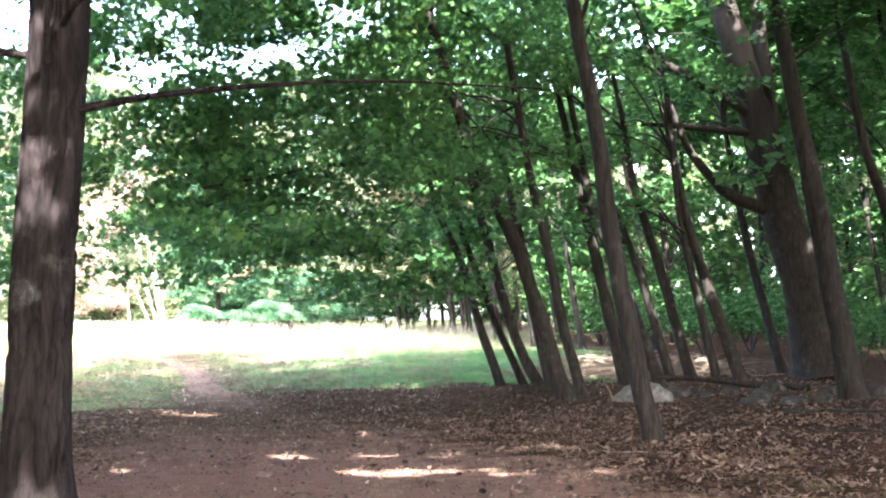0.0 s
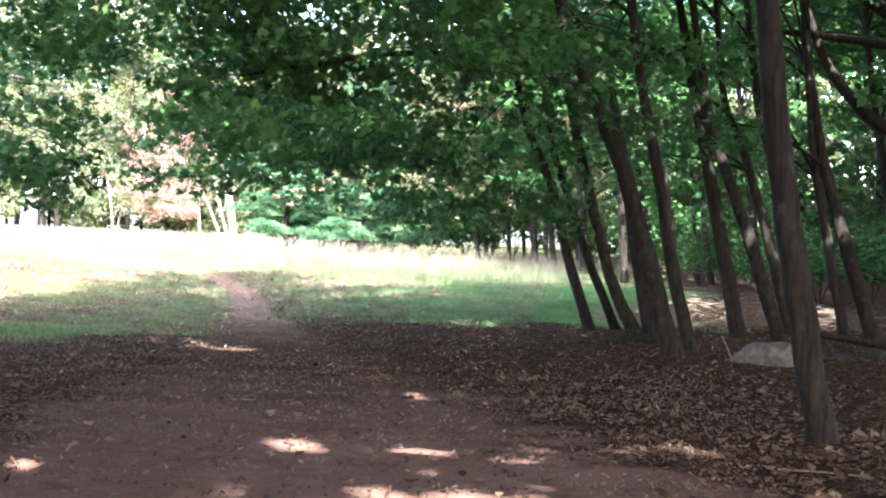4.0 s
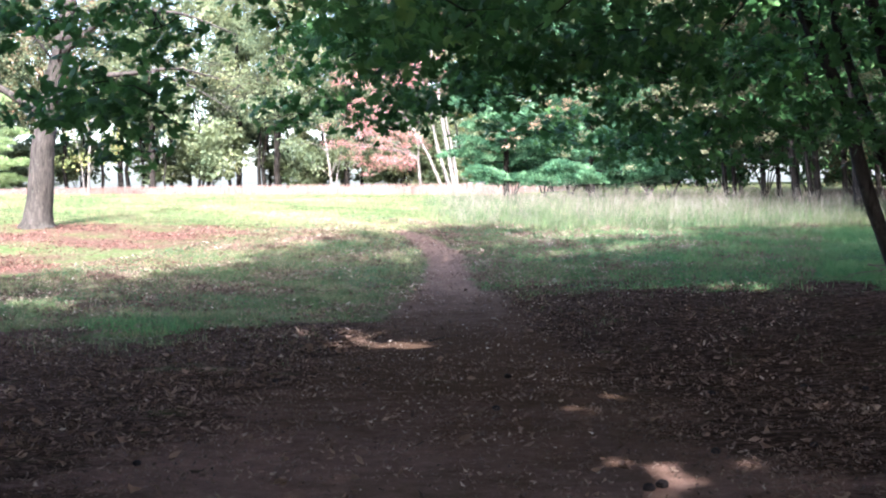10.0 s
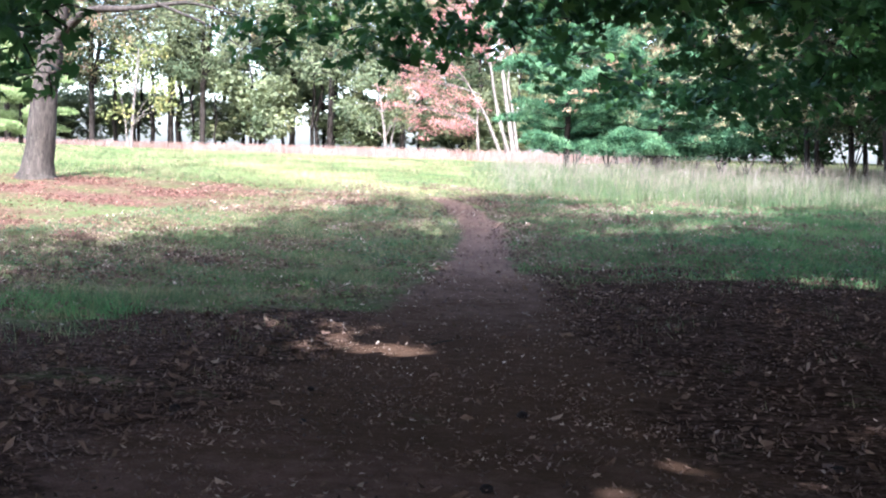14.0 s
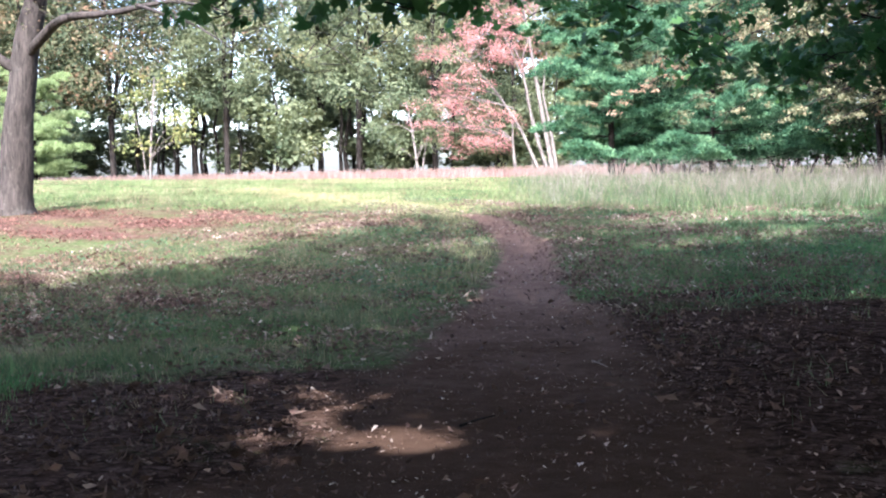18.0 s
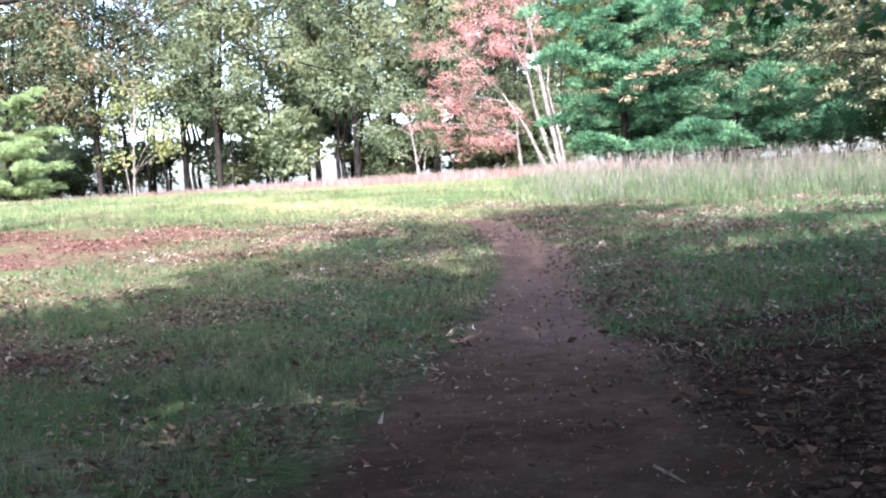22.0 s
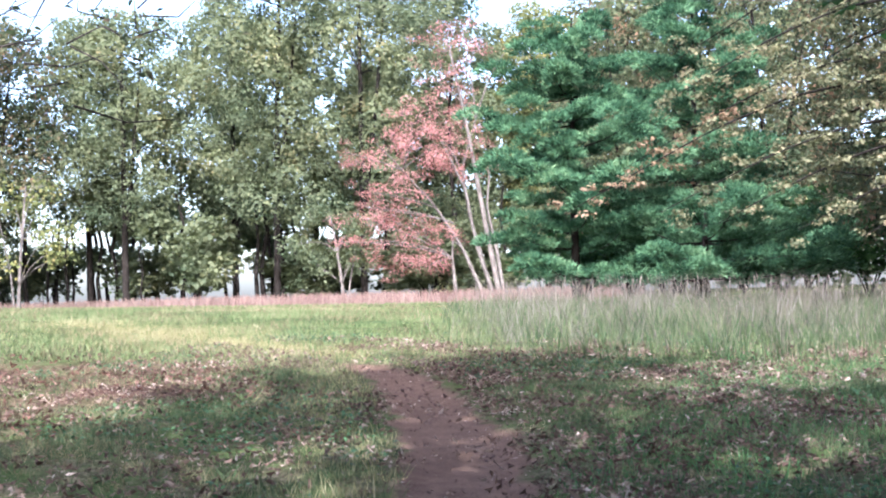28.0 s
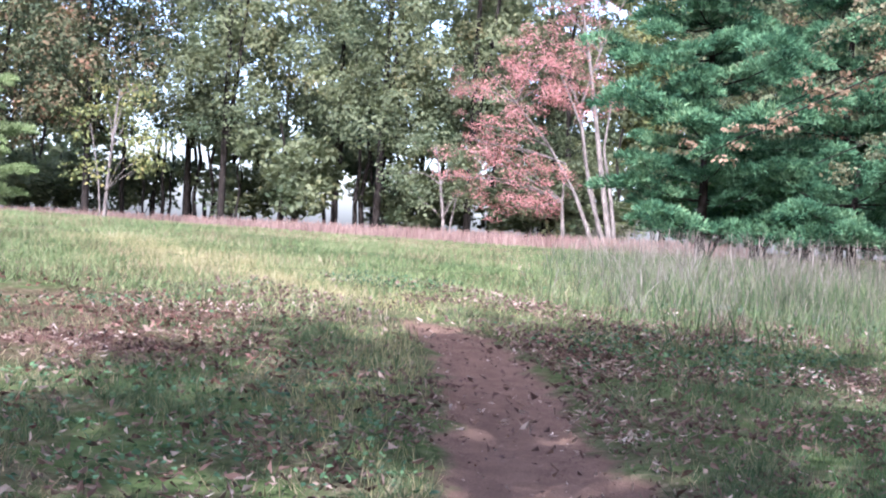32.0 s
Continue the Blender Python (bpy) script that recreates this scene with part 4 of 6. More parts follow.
def on_lumps(lumps, per_area, rng, ragged=0.22):
    """Places and outward directions of leaves over the upper and outer skin of rounded leaf masses."""
    got, ways = [], []
    for x, y, z, rx, ry, rz in lumps:
        n = int(per_area * (rx * ry * rz) ** (2 / 3))
        d = rng.normal(0, 1, (n, 3))
        d /= np.linalg.norm(d, axis=1, keepdims=True)
        d = d[d[:, 2] > rng.uniform(-1.0, -0.1, n)]
        p = rng.uniform(0, 6.28, 4)
        swell = 1 + 0.16 * np.sin(5 * d[:, 0] + p[0]) * np.sin(5 * d[:, 2] + p[1]) + 0.12 * np.sin(9 * d[:, 1] + p[2]) * np.sin(8 * d[:, 2] + p[3])
        r = swell * (1 - ragged * np.abs(rng.normal(0, 1, len(d))))
        got.append(np.array((x, y, z)) + d * r[:, None] * np.array((rx, ry, rz)))
        ways.append(d / np.array((rx, ry, rz)) * rx + rng.normal(0, 0.32, d.shape) + np.array((0, 0, 0.25)))
    return np.concatenate(got), np.concatenate(ways)


def white_pine(label, x, y, top, reach, seed, tiers, leaf, low=0.5):
    """A pine: trunk, and tiers of boughs, each ending in upswept pads of needles with dark gaps between."""
    rng = np.random.default_rng(500 + seed)
    ob = root("white_pine", x, y, label, "tree", "white pines at the meadow edge")
    at = np.array(ob.location)
    z0 = at[2]
    v, f = tube(local(ob, [(x, y, z0 - 0.05), (x, y, z0 + 0.5 * top), (x + 0.1, y, z0 + top)]), (0.16, 0.1, 0.03), 9, 0.05, seed)
    part("trunk", mesh_of("trunk", v, f, BARK, True), ob)
    count = tiers * 5
    for k in range(count):
        u = (k // 5 + rng.uniform(-0.13, 0.13) + 0.5) / tiers
        z = z0 + low + (top - low - 0.5) * u
        a = 2.4 * k + rng.uniform(-0.35, 0.35)
        r = (reach * (1 - u) ** 0.34 * (0.82 + 0.3 * math.sin(math.pi * u)) + 0.4) * rng.uniform(0.5, 1.2)
        sag, rise = rng.uniform(0.0, 0.35), rng.uniform(0.2, 1.1) * (0.4 + 0.9 * u)
        out, across = np.array((math.cos(a), math.sin(a), 0)), np.array((-math.sin(a), math.cos(a), 0))
        reach_at = (0, 0.33, 0.66, 0.95)
        line = [np.array((x, y, z)) + out * r * t + np.array((0, 0, rise * t * t - sag * math.sin(3.1 * t))) for t in reach_at]
        v, f = tube(local(ob, line), np.linspace(0.035, 0.008, 4), 5, 0.03, seed + k, 0.8)
        bough = part("bough", mesh_of("bough", v, f, BARK, True), ob)
        pads = []
        for t in (0.35, 0.62, 0.84, 1.0):
            c = np.array([np.interp(t, reach_at, [p[i] for p in line]) for i in range(3)]) + out * max(0, t - 0.95) * r
            wide = min(0.85, 0.2 + r * 0.17) * (1.2 - 0.7 * abs(t - 0.75)) * rng.uniform(0.7, 1.25)
            pads.append((c + across * rng.normal(0, 0.16 * r * t) + np.array((0, 0, rng.normal(0.05, 0.06))), wide))
        base, ways = [], []
        for c, wide in pads:
            n = int(760 * wide * (0.4 + 0.6 * wide)) + 40
            d = rng.normal(0, 1, (n, 3))
            d /= np.linalg.norm(d, axis=1, keepdims=True)
            d[:, 2] = np.abs(d[:, 2]) * 1.1 - 0.25
            base.append(c + d * np.array((wide, wide, 0.48 * wide)) * rng.uniform(0.3, 1.0, (n, 1)) ** 0.5)
            ways.append(d * 0.9 + out * 0.3 + np.array((0, 0, 0.45)) + rng.normal(0, 0.55, d.shape))
        base, d = np.concatenate(base), np.concatenate(ways)
        d /= np.linalg.norm(d, axis=1, keepdims=True)
        w = np.cross(d, out * 0.8 + rng.normal(0, 0.5, d.shape))
        w *= 0.02 / np.linalg.norm(w, axis=1, keepdims=True)
        length = rng.uniform(0.09, 0.2, len(d))[:, None]
        q = np.stack([base - w, base + w, base + d * length + 0.4 * w, base + d * length - 0.4 * w], 1).reshape(-1, 3) - at
        part("needles", mesh_of("needles", q, np.arange(len(q)).reshape(-1, 4), leaf), bough, kind="stuff")
    return ob


for x, y, top, reach, tiers, seed in ((-17.0, 69.5, 9.3, 3.0, 10, 1), (-14.0, 75.5, 11.6, 3.6, 10, 2), (-12.9, 69.4, 3.3, 4.0, 4, 3), (-53.5, 77.6, 6.6, 2.7, 6, 4)):
    if seed == 4:
        white_pine("small pale yellow-green pine out in the meadow", x, y, top, reach, seed, tiers, PALENEEDLE)
    else:
        white_pine("white pine with blue-green boughs down to the grass", x, y, top, reach, seed, tiers, NEEDLE)


def broad_blobs(rng, x, y, z0, z1, r, n):
    """Leaf masses of a full crown, packed near its outer face."""
    out = []
    for k in range(n):
        u = rng.uniform(0, 1)
        w = r * (0.5 + 0.5 * math.sin(math.pi * (0.12 + 0.8 * u)))
        a, d = rng.uniform(0, 6.28), w * rng.uniform(0.25, 1.0) ** 0.5
        s = r * rng.uniform(0.16, 0.3)
        out.append((x + d * math.cos(a), y + d * math.sin(a), z0 + (z1 - z0) * u, s, s, s * 0.75))
    return out


def broadleaf(name, label, group, x, y, top, r, low_z, leaf, seed, n=60, tufts=26, size=0.3, stems=1, bark=BARK, lean=0.0, girth=0.3, twigs_each=3, limb_count=9):
    rng = np.random.default_rng(seed)
    z = float(height(x, y))
    line = [(x, y, z), (x + 0.2 * lean, y, z + 0.3 * top), (x + 0.6 * lean, y, z + 0.65 * top), (x + lean, y, z + 0.95 * top)]
    extra = []
    for k in range(stems - 1):
        a = rng.uniform(0, 6.28)
        dx, dy = math.cos(a) * r * 0.5, math.sin(a) * 0.8
        extra.append((((x + 0.25 * math.cos(a), y + 0.2 * math.sin(a), z), (x + 0.35 * dx, y + 0.4 * dy, z + top * 0.3), (x + dx + 0.3 * lean, y + dy, z + top * 0.7)), girth * 0.6, girth * 0.15))
    return make_tree(name, label, "tree", group, line, girth, girth * 0.3, broad_blobs(rng, x + 0.6 * lean, y, z + low_z, z + top, r, n), leaf, bark, seed, tufts, 8, size, CLUMP_LEAF,
                     (0.3, 0.3, 0.2), extra, sides=9, limb_count=limb_count, limb_r=0.1, flat=0.05, twigs_each=twigs_each)


def massed_tree(name, label, group, x, y, stems, girth, lumps, leaf, bark, seed, per_area=230, size=0.2, limbs=9, twigs=0, outline=CLUMP_LEAF):
    """A tree seen from afar: stems, limbs into its rounded leaf masses, and a skin of leaves over them."""
    rng = np.random.default_rng(seed)
    ob = make_tree(name, label, "tree", group, stems[0], girth, girth * 0.35, (), leaf, bark, seed, sides=9, extra=[(line, girth * 0.75, girth * 0.2) for line in stems[1:]])
    ways = [np.array(p, float) for line in stems for p in line[1:]]
    for k, b in enumerate(lumps[:: max(1, len(lumps) // limbs)] if limbs else ()):
        tip = np.array(b[:3])
        start = min(ways, key=lambda p: np.linalg.norm(tip - p) + 3 * max(0, p[2] - tip[2] + 0.8))
        v, f = tube(local(ob, limb_to(start, tip, 0.06 * np.linalg.norm(tip - start), rng)), np.linspace(girth * 0.32, 0.02, 4), 5, 0.04, seed + k, 0.8)
        part("limb", mesh_of("limb", v, f, bark, True), ob)
    if twigs:
        rods = []
        for b in lumps:
            for _ in range(twigs):
                d = rng.normal(0, 1, 3) * np.array(b[3:]) * 0.6
                rods.append(tube(local(ob, [np.array(b[:3]) - 0.4 * d, np.array(b[:3]) + 0.2 * d + rng.normal(0, 0.1, 3), np.array(b[:3]) + d]), (0.018, 0.012, 0.005), 3, 0.0, 1, 1.2))
        v, f = joined(rods)
        part("branchwork", mesh_of("branchwork", v, f, bark, True), ob, kind="stuff")
    c, ways = on_lumps(lumps, per_area, rng)
    part("crown", facing("crown", local(ob, c), ways, size * rng.uniform(0.55, 1.25, len(c)), outline, leaf, rng), ob, kind="stuff")
    return ob


def crown_lumps(rng, x, y, z0, z1, r, n):
    """Leaf masses of a full crown: rounded, of uneven size, set out over its height."""
    out = []
    for k in range(n):
        u = (k + rng.uniform(0, 1)) / n
        w = r * math.sin(math.pi * (0.14 + 0.78 * u)) ** 0.6
        a, d = 2.4 * k + rng.uniform(-0.5, 0.5), w * (rng.uniform(0.1, 1.0) ** 0.5) * 0.85
        s = r * rng.uniform(0.17, 0.32)
        out.append((x + d * math.cos(a), y + d * math.sin(a), z0 + (z1 - z0) * u, s, s, s * rng.uniform(0.65, 0.95)))
    return out


# the far edge of the meadow
def red_maple(x, y):
    """Pale stems fan out of one foot and lean west under lobes of red leaves."""
    z = float(height(x, y))
    rng = np.random.default_rng(601)

    def spot(across, up, away=0.0):
        return (x + 0.93 * across - 0.37 * away, y + 0.37 * across + 0.93 * away, z + up)

    stems = [(spot(0.1, 0), spot(-0.5, 3.4), spot(-1.0, 6.4), spot(-1.5, 9.6), spot(-2.4, 14.2)), (spot(0.35, 0), spot(-0.05, 2.9, 0.3), spot(-0.5, 5.2, 0.6), spot(-0.2, 8.0, 0.8)),
             (spot(-0.7, 0, 0.3), spot(-1.9, 2.9, 0.5), spot(-3.3, 5.2, 0.6), spot(-5.2, 7.4, 0.4)), (spot(-0.2, 0, -0.3), spot(-1.2, 3.0, -0.5), spot(-1.7, 6.0, -0.8), spot(-3.0, 8.8, -1.0)),
             (spot(-2.3, 0, 0.8), spot(-2.5, 2.4, 0.9), spot(-2.4, 4.4, 1.0)), (spot(-0.3, 0, 0.2), spot(-0.9, 2.4, -0.2), spot(-1.5, 4.6, -0.3), spot(-1.9, 7.2, -0.2), spot(-1.0, 10.2, 0.2))]
    lobes = ((-2.6, 15.0, 1.2, 0.8), (-1.0, 13.6, 1.3, 1.2), (-2.9, 12.8, 1.3, 1.3), (-4.5, 10.4, 1.3, 1.1), (-2.7, 10.4, 1.7, 1.3), (-1.2, 9.4, 1.4, 1.5), (-5.9, 8.8, 1.6, 0.9), (-7.2, 7.7, 1.1, 0.7), (-4.1, 8.0, 1.8, 0.9), (-2.4, 7.9, 1.3, 0.9),
             (-6.0, 4.4, 2.0, 0.45), (-7.5, 3.1, 1.2, 0.6), (-3.5, 3.4, 1.4, 0.55), (-4.8, 2.1, 1.8, 0.5), (-5.2, 6.0, 1.5, 0.6), (-6.8, 5.6, 1.0, 0.5))
    lumps = []
    for across, up, r, h in lobes:
        for _ in range(17):
            px, py, pz = spot(across + r * rng.normal(0, 0.62), up + h * rng.normal(0, 0.75), r * rng.normal(0, 0.6))
            s = r * rng.uniform(0.2, 0.5)
            lumps.append((px, py, pz, s, s, s * 0.6))
    return massed_tree("red_maple", "red autumn maple with several pale leaning stems", "", x, y, stems, 0.17, lumps, RED, PALEBARK, 602, 420, 0.095, 26, 1)


red_maple(-28.2, 96.7)
# x, y, height, spread, lowest leaves, leaves
FAR_TREES = ((-43.6, 99.8, 22.5, 5.4, 4.6, OAK), (-38.2, 101.0, 23.5, 5.6, 4.2, OAK), (-36.8, 110.0, 23.5, 6.0, 3.0, OAK), (-60.5, 94.0, 19.0, 5.4, 4.4, OLIVE), (-58.2, 101.0, 20.0, 4.6, 5.0, OAK), (-53.8, 98.6, 19.8, 4.6, 4.6, OAK),
             (-50.0, 106.0, 20.5, 5.2, 4.2, OAK), (-67.5, 93.0, 20, 6.0, 4, OLIVE), (-30.6, 116.0, 21.0, 5.2, 3, YELLOW), (-17.6, 92.5, 20.5, 5.0, 1.5, OAK), (-22.5, 104.0, 18.0, 4.6, 1.0, OAK))
for k, (x, y, top, r, low_z, leaf) in enumerate(FAR_TREES):
    rng = np.random.default_rng(620 + k)
    z = float(height(x, y))
    lean = rng.uniform(-0.7, 0.7)
    stems = [((x, y, z), (x + 0.2 * lean, y, z + 0.3 * top), (x + 0.5 * lean, y, z + 0.6 * top), (x + lean, y, z + 0.9 * top)), ((x + 0.1, y, z + 0.25 * top), (x + 0.2 * r, y - 0.3, z + 0.5 * top), (x + 0.35 * r, y - 0.4, z + 0.8 * top))]
    label = "tall broadleaf tree with dull green leaves" if leaf is OAK else "tall tree turning yellow and brown"
    massed_tree("oak_tree", label, "tall trees behind the meadow", x, y, stems, 0.24, crown_lumps(rng, x + 0.4 * lean, y, z + low_z + 0.8, z + top - 0.8, 1.12 * r, 84), leaf, BARK, 640 + k, 210, 0.235, 10, 1)
broadleaf("young_tree", "small tree with yellow-green leaves", "", -47.6, 80.5, 6.5, 2.7, 1.8, YELLOW, 650, 18, 30, 0.2, 2, PALEBARK, 0.5, 0.1)
broadleaf("young_tree", "small grey-green tree with a pale stem", "", -37.3, 96.0, 5.5, 2.6, 1.5, OAK, 651, 20, 40, 0.22, 2, PALEBARK, -0.8, 0.12)
broadleaf("young_tree", "small dark green tree under the tall ones", "", -32.5, 99.0, 6, 3, 0.8, OAK, 652, 22, 36, 0.25, 2, BARK, 0.3, 0.12)
for k, (x, y, top, r) in enumerate(((-6.4, 66.5, 11, 3.0), (-6.4, 71.0, 14, 3.8), (-11.5, 78, 15, 4.4), (-4.6, 63.5, 12, 3.4), (-1.5, 68, 14, 4), (-7.0, 82, 16.5, 5), (-19.5, 90, 15, 4), (-3.0, 75, 15, 4))):
    rng = np.random.default_rng(660 + k)
    z = float(height(x, y))
    stems = [((x, y, z), (x - 0.2, y, z + 0.3 * top), (x - 0.5, y, z + 0.6 * top), (x - 0.7, y, z + 0.9 * top)), ((x, y, z + 0.2 * top), (x + 0.2 * r, y - 0.5, z + 0.5 * top), (x + 0.4 * r, y - 0.8, z + 0.75 * top))]
    massed_tree("edge_tree", "woods-edge tree with olive and orange leaves", "trees at the eastern meadow edge", x, y, stems, 0.12, crown_lumps(rng, x - 0.4, y, z + 1.8, z + top, 1.1 * r, 60), OLIVE, BARK, 670 + k, 370, 0.13, 9, 2)


def drooping_tree(x, y):
    """A tree at the woods' edge: long boughs sweep west out of its stem and droop before the pines, olive leaves on all, orange-brown ones on the longest."""
    rng = np.random.default_rng(690)
    z = float(height(x, y))
    stem = ((x, y, z), (x - 0.3, y, z + 2.5), (x - 0.6, y + 0.1, z + 6), (x - 0.7, y, z + 11))
    # tip of each bough and how high it leaves the stem
    boughs = ((-15.1, 60.8, 3.5, 5.2), (-13.7, 61.6, 4.6, 6.0), (-12.6, 60.6, 3.4, 4.4), (-12.9, 61.3, 6.0, 7.2), (-11.2, 60.2, 3.1, 4.0), (-12.3, 61.8, 7.4, 8.6), (-10.4, 61.4, 4.6, 5.4), (-11.9, 60.9, 9.0, 9.8), (-9.4, 60.0, 2.8, 3.6),
              (-9.9, 61.8, 6.4, 7.0), (-8.2, 60.8, 4.2, 4.6), (-10.6, 61.0, 8.4, 9.0), (-8.0, 59.6, 2.6, 3.2), (-7.6, 61.6, 6.0, 6.4), (-8.6, 60.4, 7.8, 8.2), (-6.6, 60.0, 3.6, 3.8), (-9.4, 62.0, 10.4, 10.8), (-6.6, 61.0, 8.6, 8.4), (-6.0, 61.8, 5.2, 5.0))
    limbs, olive, tan = [], [], []
    for k, (bx, by, bz, start) in enumerate(boughs):
        u = np.linspace(0, 1, 7)
        line = np.c_[x - 0.5 + (bx - x + 0.5) * u, y + (by - y) * u + 0.25 * np.sin(3 * u + k), start + (bz - start) * u ** 1.6 + 0.16 * abs(bx - x) * np.sin(np.pi * u) * (1 - 0.5 * u)]
        limbs.append(([tuple(p) for p in line], 0.05, 0.008))
        for t in np.arange(0.16, 1.0, 0.42 / max(2.0, abs(bx - x))):
            p = [np.interp(t, u, line[:, i]) for i in range(3)]
            for _ in range(2):
                r = rng.uniform(0.24, 0.52) * (1.15 - 0.5 * t)
                lump = (p[0] + rng.normal(0, 0.22), p[1] + rng.normal(0, 0.4), p[2] + rng.normal(-0.05, 0.2), r, r, 0.5 * r)
                (tan if (k < 2 and t > 0.72 or rng.uniform(0, 1) < 0.025) else olive).append(lump)
    olive += crown_lumps(rng, x + 0.6, y + 0.8, z + 3.5, z + 12.5, 3.0, 34)
    ob = make_tree("edge_tree", "woods-edge tree with long drooping boughs of olive and orange-brown leaves", "tree", "trees at the eastern meadow edge", stem, 0.17, 0.06, (), OLIVE, BARK, 691, extra=limbs)
    for name, lumps, leaf, label, many in (("crown", olive, DROOP, "", 900), ("turned_leaves", tan, TAN, "orange-brown leaves along the boughs", 700)):
        c, ways = on_lumps(lumps, many, rng, 0.4)
        part(name, facing(name, local(ob, c), ways, 0.1 * rng.uniform(0.5, 1.3, len(c)), CLUMP_LEAF, leaf, rng), ob, label, "stuff")
    return ob


drooping_tree(-3.2, 60.6)
# a second row closes the view behind the first
BACK = []
for k in range(3):
    BACK.append(broadleaf("back_tree", "shaded tree behind the meadow edge", "trees behind the meadow edge", -40 + 12 * k, 122, 20 - 2 * k, 6.5, 3.0, OAK, 700 + k, 44, 6, 0.6, girth=0.2, twigs_each=1, limb_count=5))
rng = np.random.default_rng(710)
for k, (x, y) in enumerate(((-76, 92), (-84, 90), (-92, 88), (-100, 86), (-108, 83), (-116, 80))):
    copy_thing(BACK[k % 3], Matrix.Translation((x, y, float(height(x, y)) - 0.03)) @ Matrix.Rotation(rng.uniform(0, 6), 4, "Z") @ Matrix.Scale(1.05, 4))
for k in range(25):
    x, y = -125 + 5.9 * k + rng.uniform(-2, 2), 112 + rng.uniform(-4, 8) - 0.22 * abs(k - 14)
    if -76 < x < -62 or -58.5 < x < -50:
        continue
    copy_thing(BACK[k % 3], Matrix.Translation((x, y, float(height(x, y)) - 0.03)) @ Matrix.Rotation(rng.uniform(0, 6), 4, "Z") @ Matrix.Scale(rng.uniform(0.75, 1.05), 4))
for k in range(15):
    x, y = -2 + 3.4 * k + rng.uniform(-1, 1), 84 + rng.uniform(-5, 5) - 0.7 * k
    copy_thing(BACK[k % 3], Matrix.Translation((x, y, float(height(x, y)) - 2.6)) @ Matrix.Rotation(rng.uniform(0, 6), 4, "Z") @ Matrix.Scale(rng.uniform(0.75, 0.95), 4))


for k, (x, y) in enumerate(((20, -8), (24, 4), (22, 14), (26, 24), (24, 34), (-28, 0), (-28, -14), (-14, -24), (0, -28), (14, -24))):
    copy_thing(BACK[k % 3], Matrix.Translation((x, y, float(height(x, y)) - 2.5)) @ Matrix.Rotation(rng.uniform(0, 6), 4, "Z") @ Matrix.Scale(0.9, 4))
for k in range(14):
    x, y = -100 + 7.5 * k + rng.uniform(-1.5, 1.5), 101 + rng.uniform(-1, 6) - 0.1 * abs(k - 14)
    if -65.5 < x < -54.5 or -51 < x < -43.5:
        continue
    copy_thing(BACK[k % 3], Matrix.Translation((x, y, float(height(x, y)) - (0.9 if x > -44 or k % 2 else 0.6))) @ Matrix.Rotation(rng.uniform(0, 6), 4, "Z") @ Matrix.Scale(rng.uniform(0.26, 0.42), 4))
SAPLING = stick("thin_trunk", "thin dark trunk in the shade under tall trees", ((-60, 104, -0.1), (-60.25, 104, 2), (-59.9, 104.1, 4.5), (-60.3, 104, 6.5), (-59.7, 104, 9)), 0.17, 0.07, 9, "tree", BARK)
tagged(SAPLING, group="thin trunks behind the meadow")
for k in range(26):
    x, y = -92 + 2.5 * k + rng.uniform(-1, 1), 101 + rng.uniform(0, 12)
    copy_thing(SAPLING, Matrix.Translation((x, y, float(height(x, y)) - 0.03)) @ Matrix.Rotation(rng.uniform(0, 6), 4, "Z") @ Matrix.Rotation(rng.uniform(-0.07, 0.07), 4, "X") @ Matrix.Scale(rng.uniform(0.6, 1.3), 4))


for x, y, lean in ((-45.6, 101, 0.03), (-44.9, 103, -0.05), (-46.7, 105, 0.06), (-45.9, 107, -0.02)):
    copy_thing(SAPLING, Matrix.Translation((x, y, float(height(x, y)) - 0.03)) @ Matrix.Rotation(3 * x, 4, "Z") @ Matrix.Rotation(lean, 4, "X") @ Matrix.Scale(0.9, 4))
for k in range(10):
    x, y = -64 + 1.5 * k + rng.uniform(-0.6, 0.6), 99 + rng.uniform(0, 6)
    copy_thing(SAPLING, Matrix.Translation((x, y, float(height(x, y)) - 0.03)) @ Matrix.Rotation(rng.uniform(0, 6), 4, "Z") @ Matrix.Rotation(rng.uniform(-0.08, 0.08), 4, "X") @ Matrix.Scale(rng.uniform(0.5, 1.1), 4))


# ---- underwood of the eastern woods ----
def shrub(label, x, y, r, h, leaf, seed, size=0.14):
    rng = np.random.default_rng(seed)
    ob = root("shrub", x, y, label, "shrub", "underwood shrubs")
    z = ob.location[2]
    stems = []
    for _ in range(5):
        a = rng.uniform(0, 6.28)
        stems.append(tube(local(ob, [(x, y, z - 0.05), (x + 0.3 * r * math.cos(a), y + 0.3 * r * math.sin(a), z + 0.5 * h), (x + 0.7 * r * math.cos(a), y + 0.7 * r * math.sin(a), z + 0.9 * h)]), (0.025, 0.018, 0.008), 5, 0.0, seed, 0.5))
    v, f = joined(stems)
    part("stem", mesh_of("stem", v, f, BARK, True), ob)
    blobs = [(x + rng.uniform(-r, r) * 0.8, y + rng.uniform(-r, r) * 0.8, z + rng.uniform(0.35, 1.0) * h, 0.4 * r, 0.4 * r, 0.22 * h) for _ in range(11)]
    pts = tufted(in_blobs(blobs, 42, rng), 6, (0.2, 0.2, 0.12), rng)
    part("crown", leaf_cloud("crown", local(ob, pts), 1.3 * size * rng.uniform(0.6, 1.2, len(pts)), CLUMP_LEAF, leaf, rng, 0.3), ob, kind="stuff")
    return ob


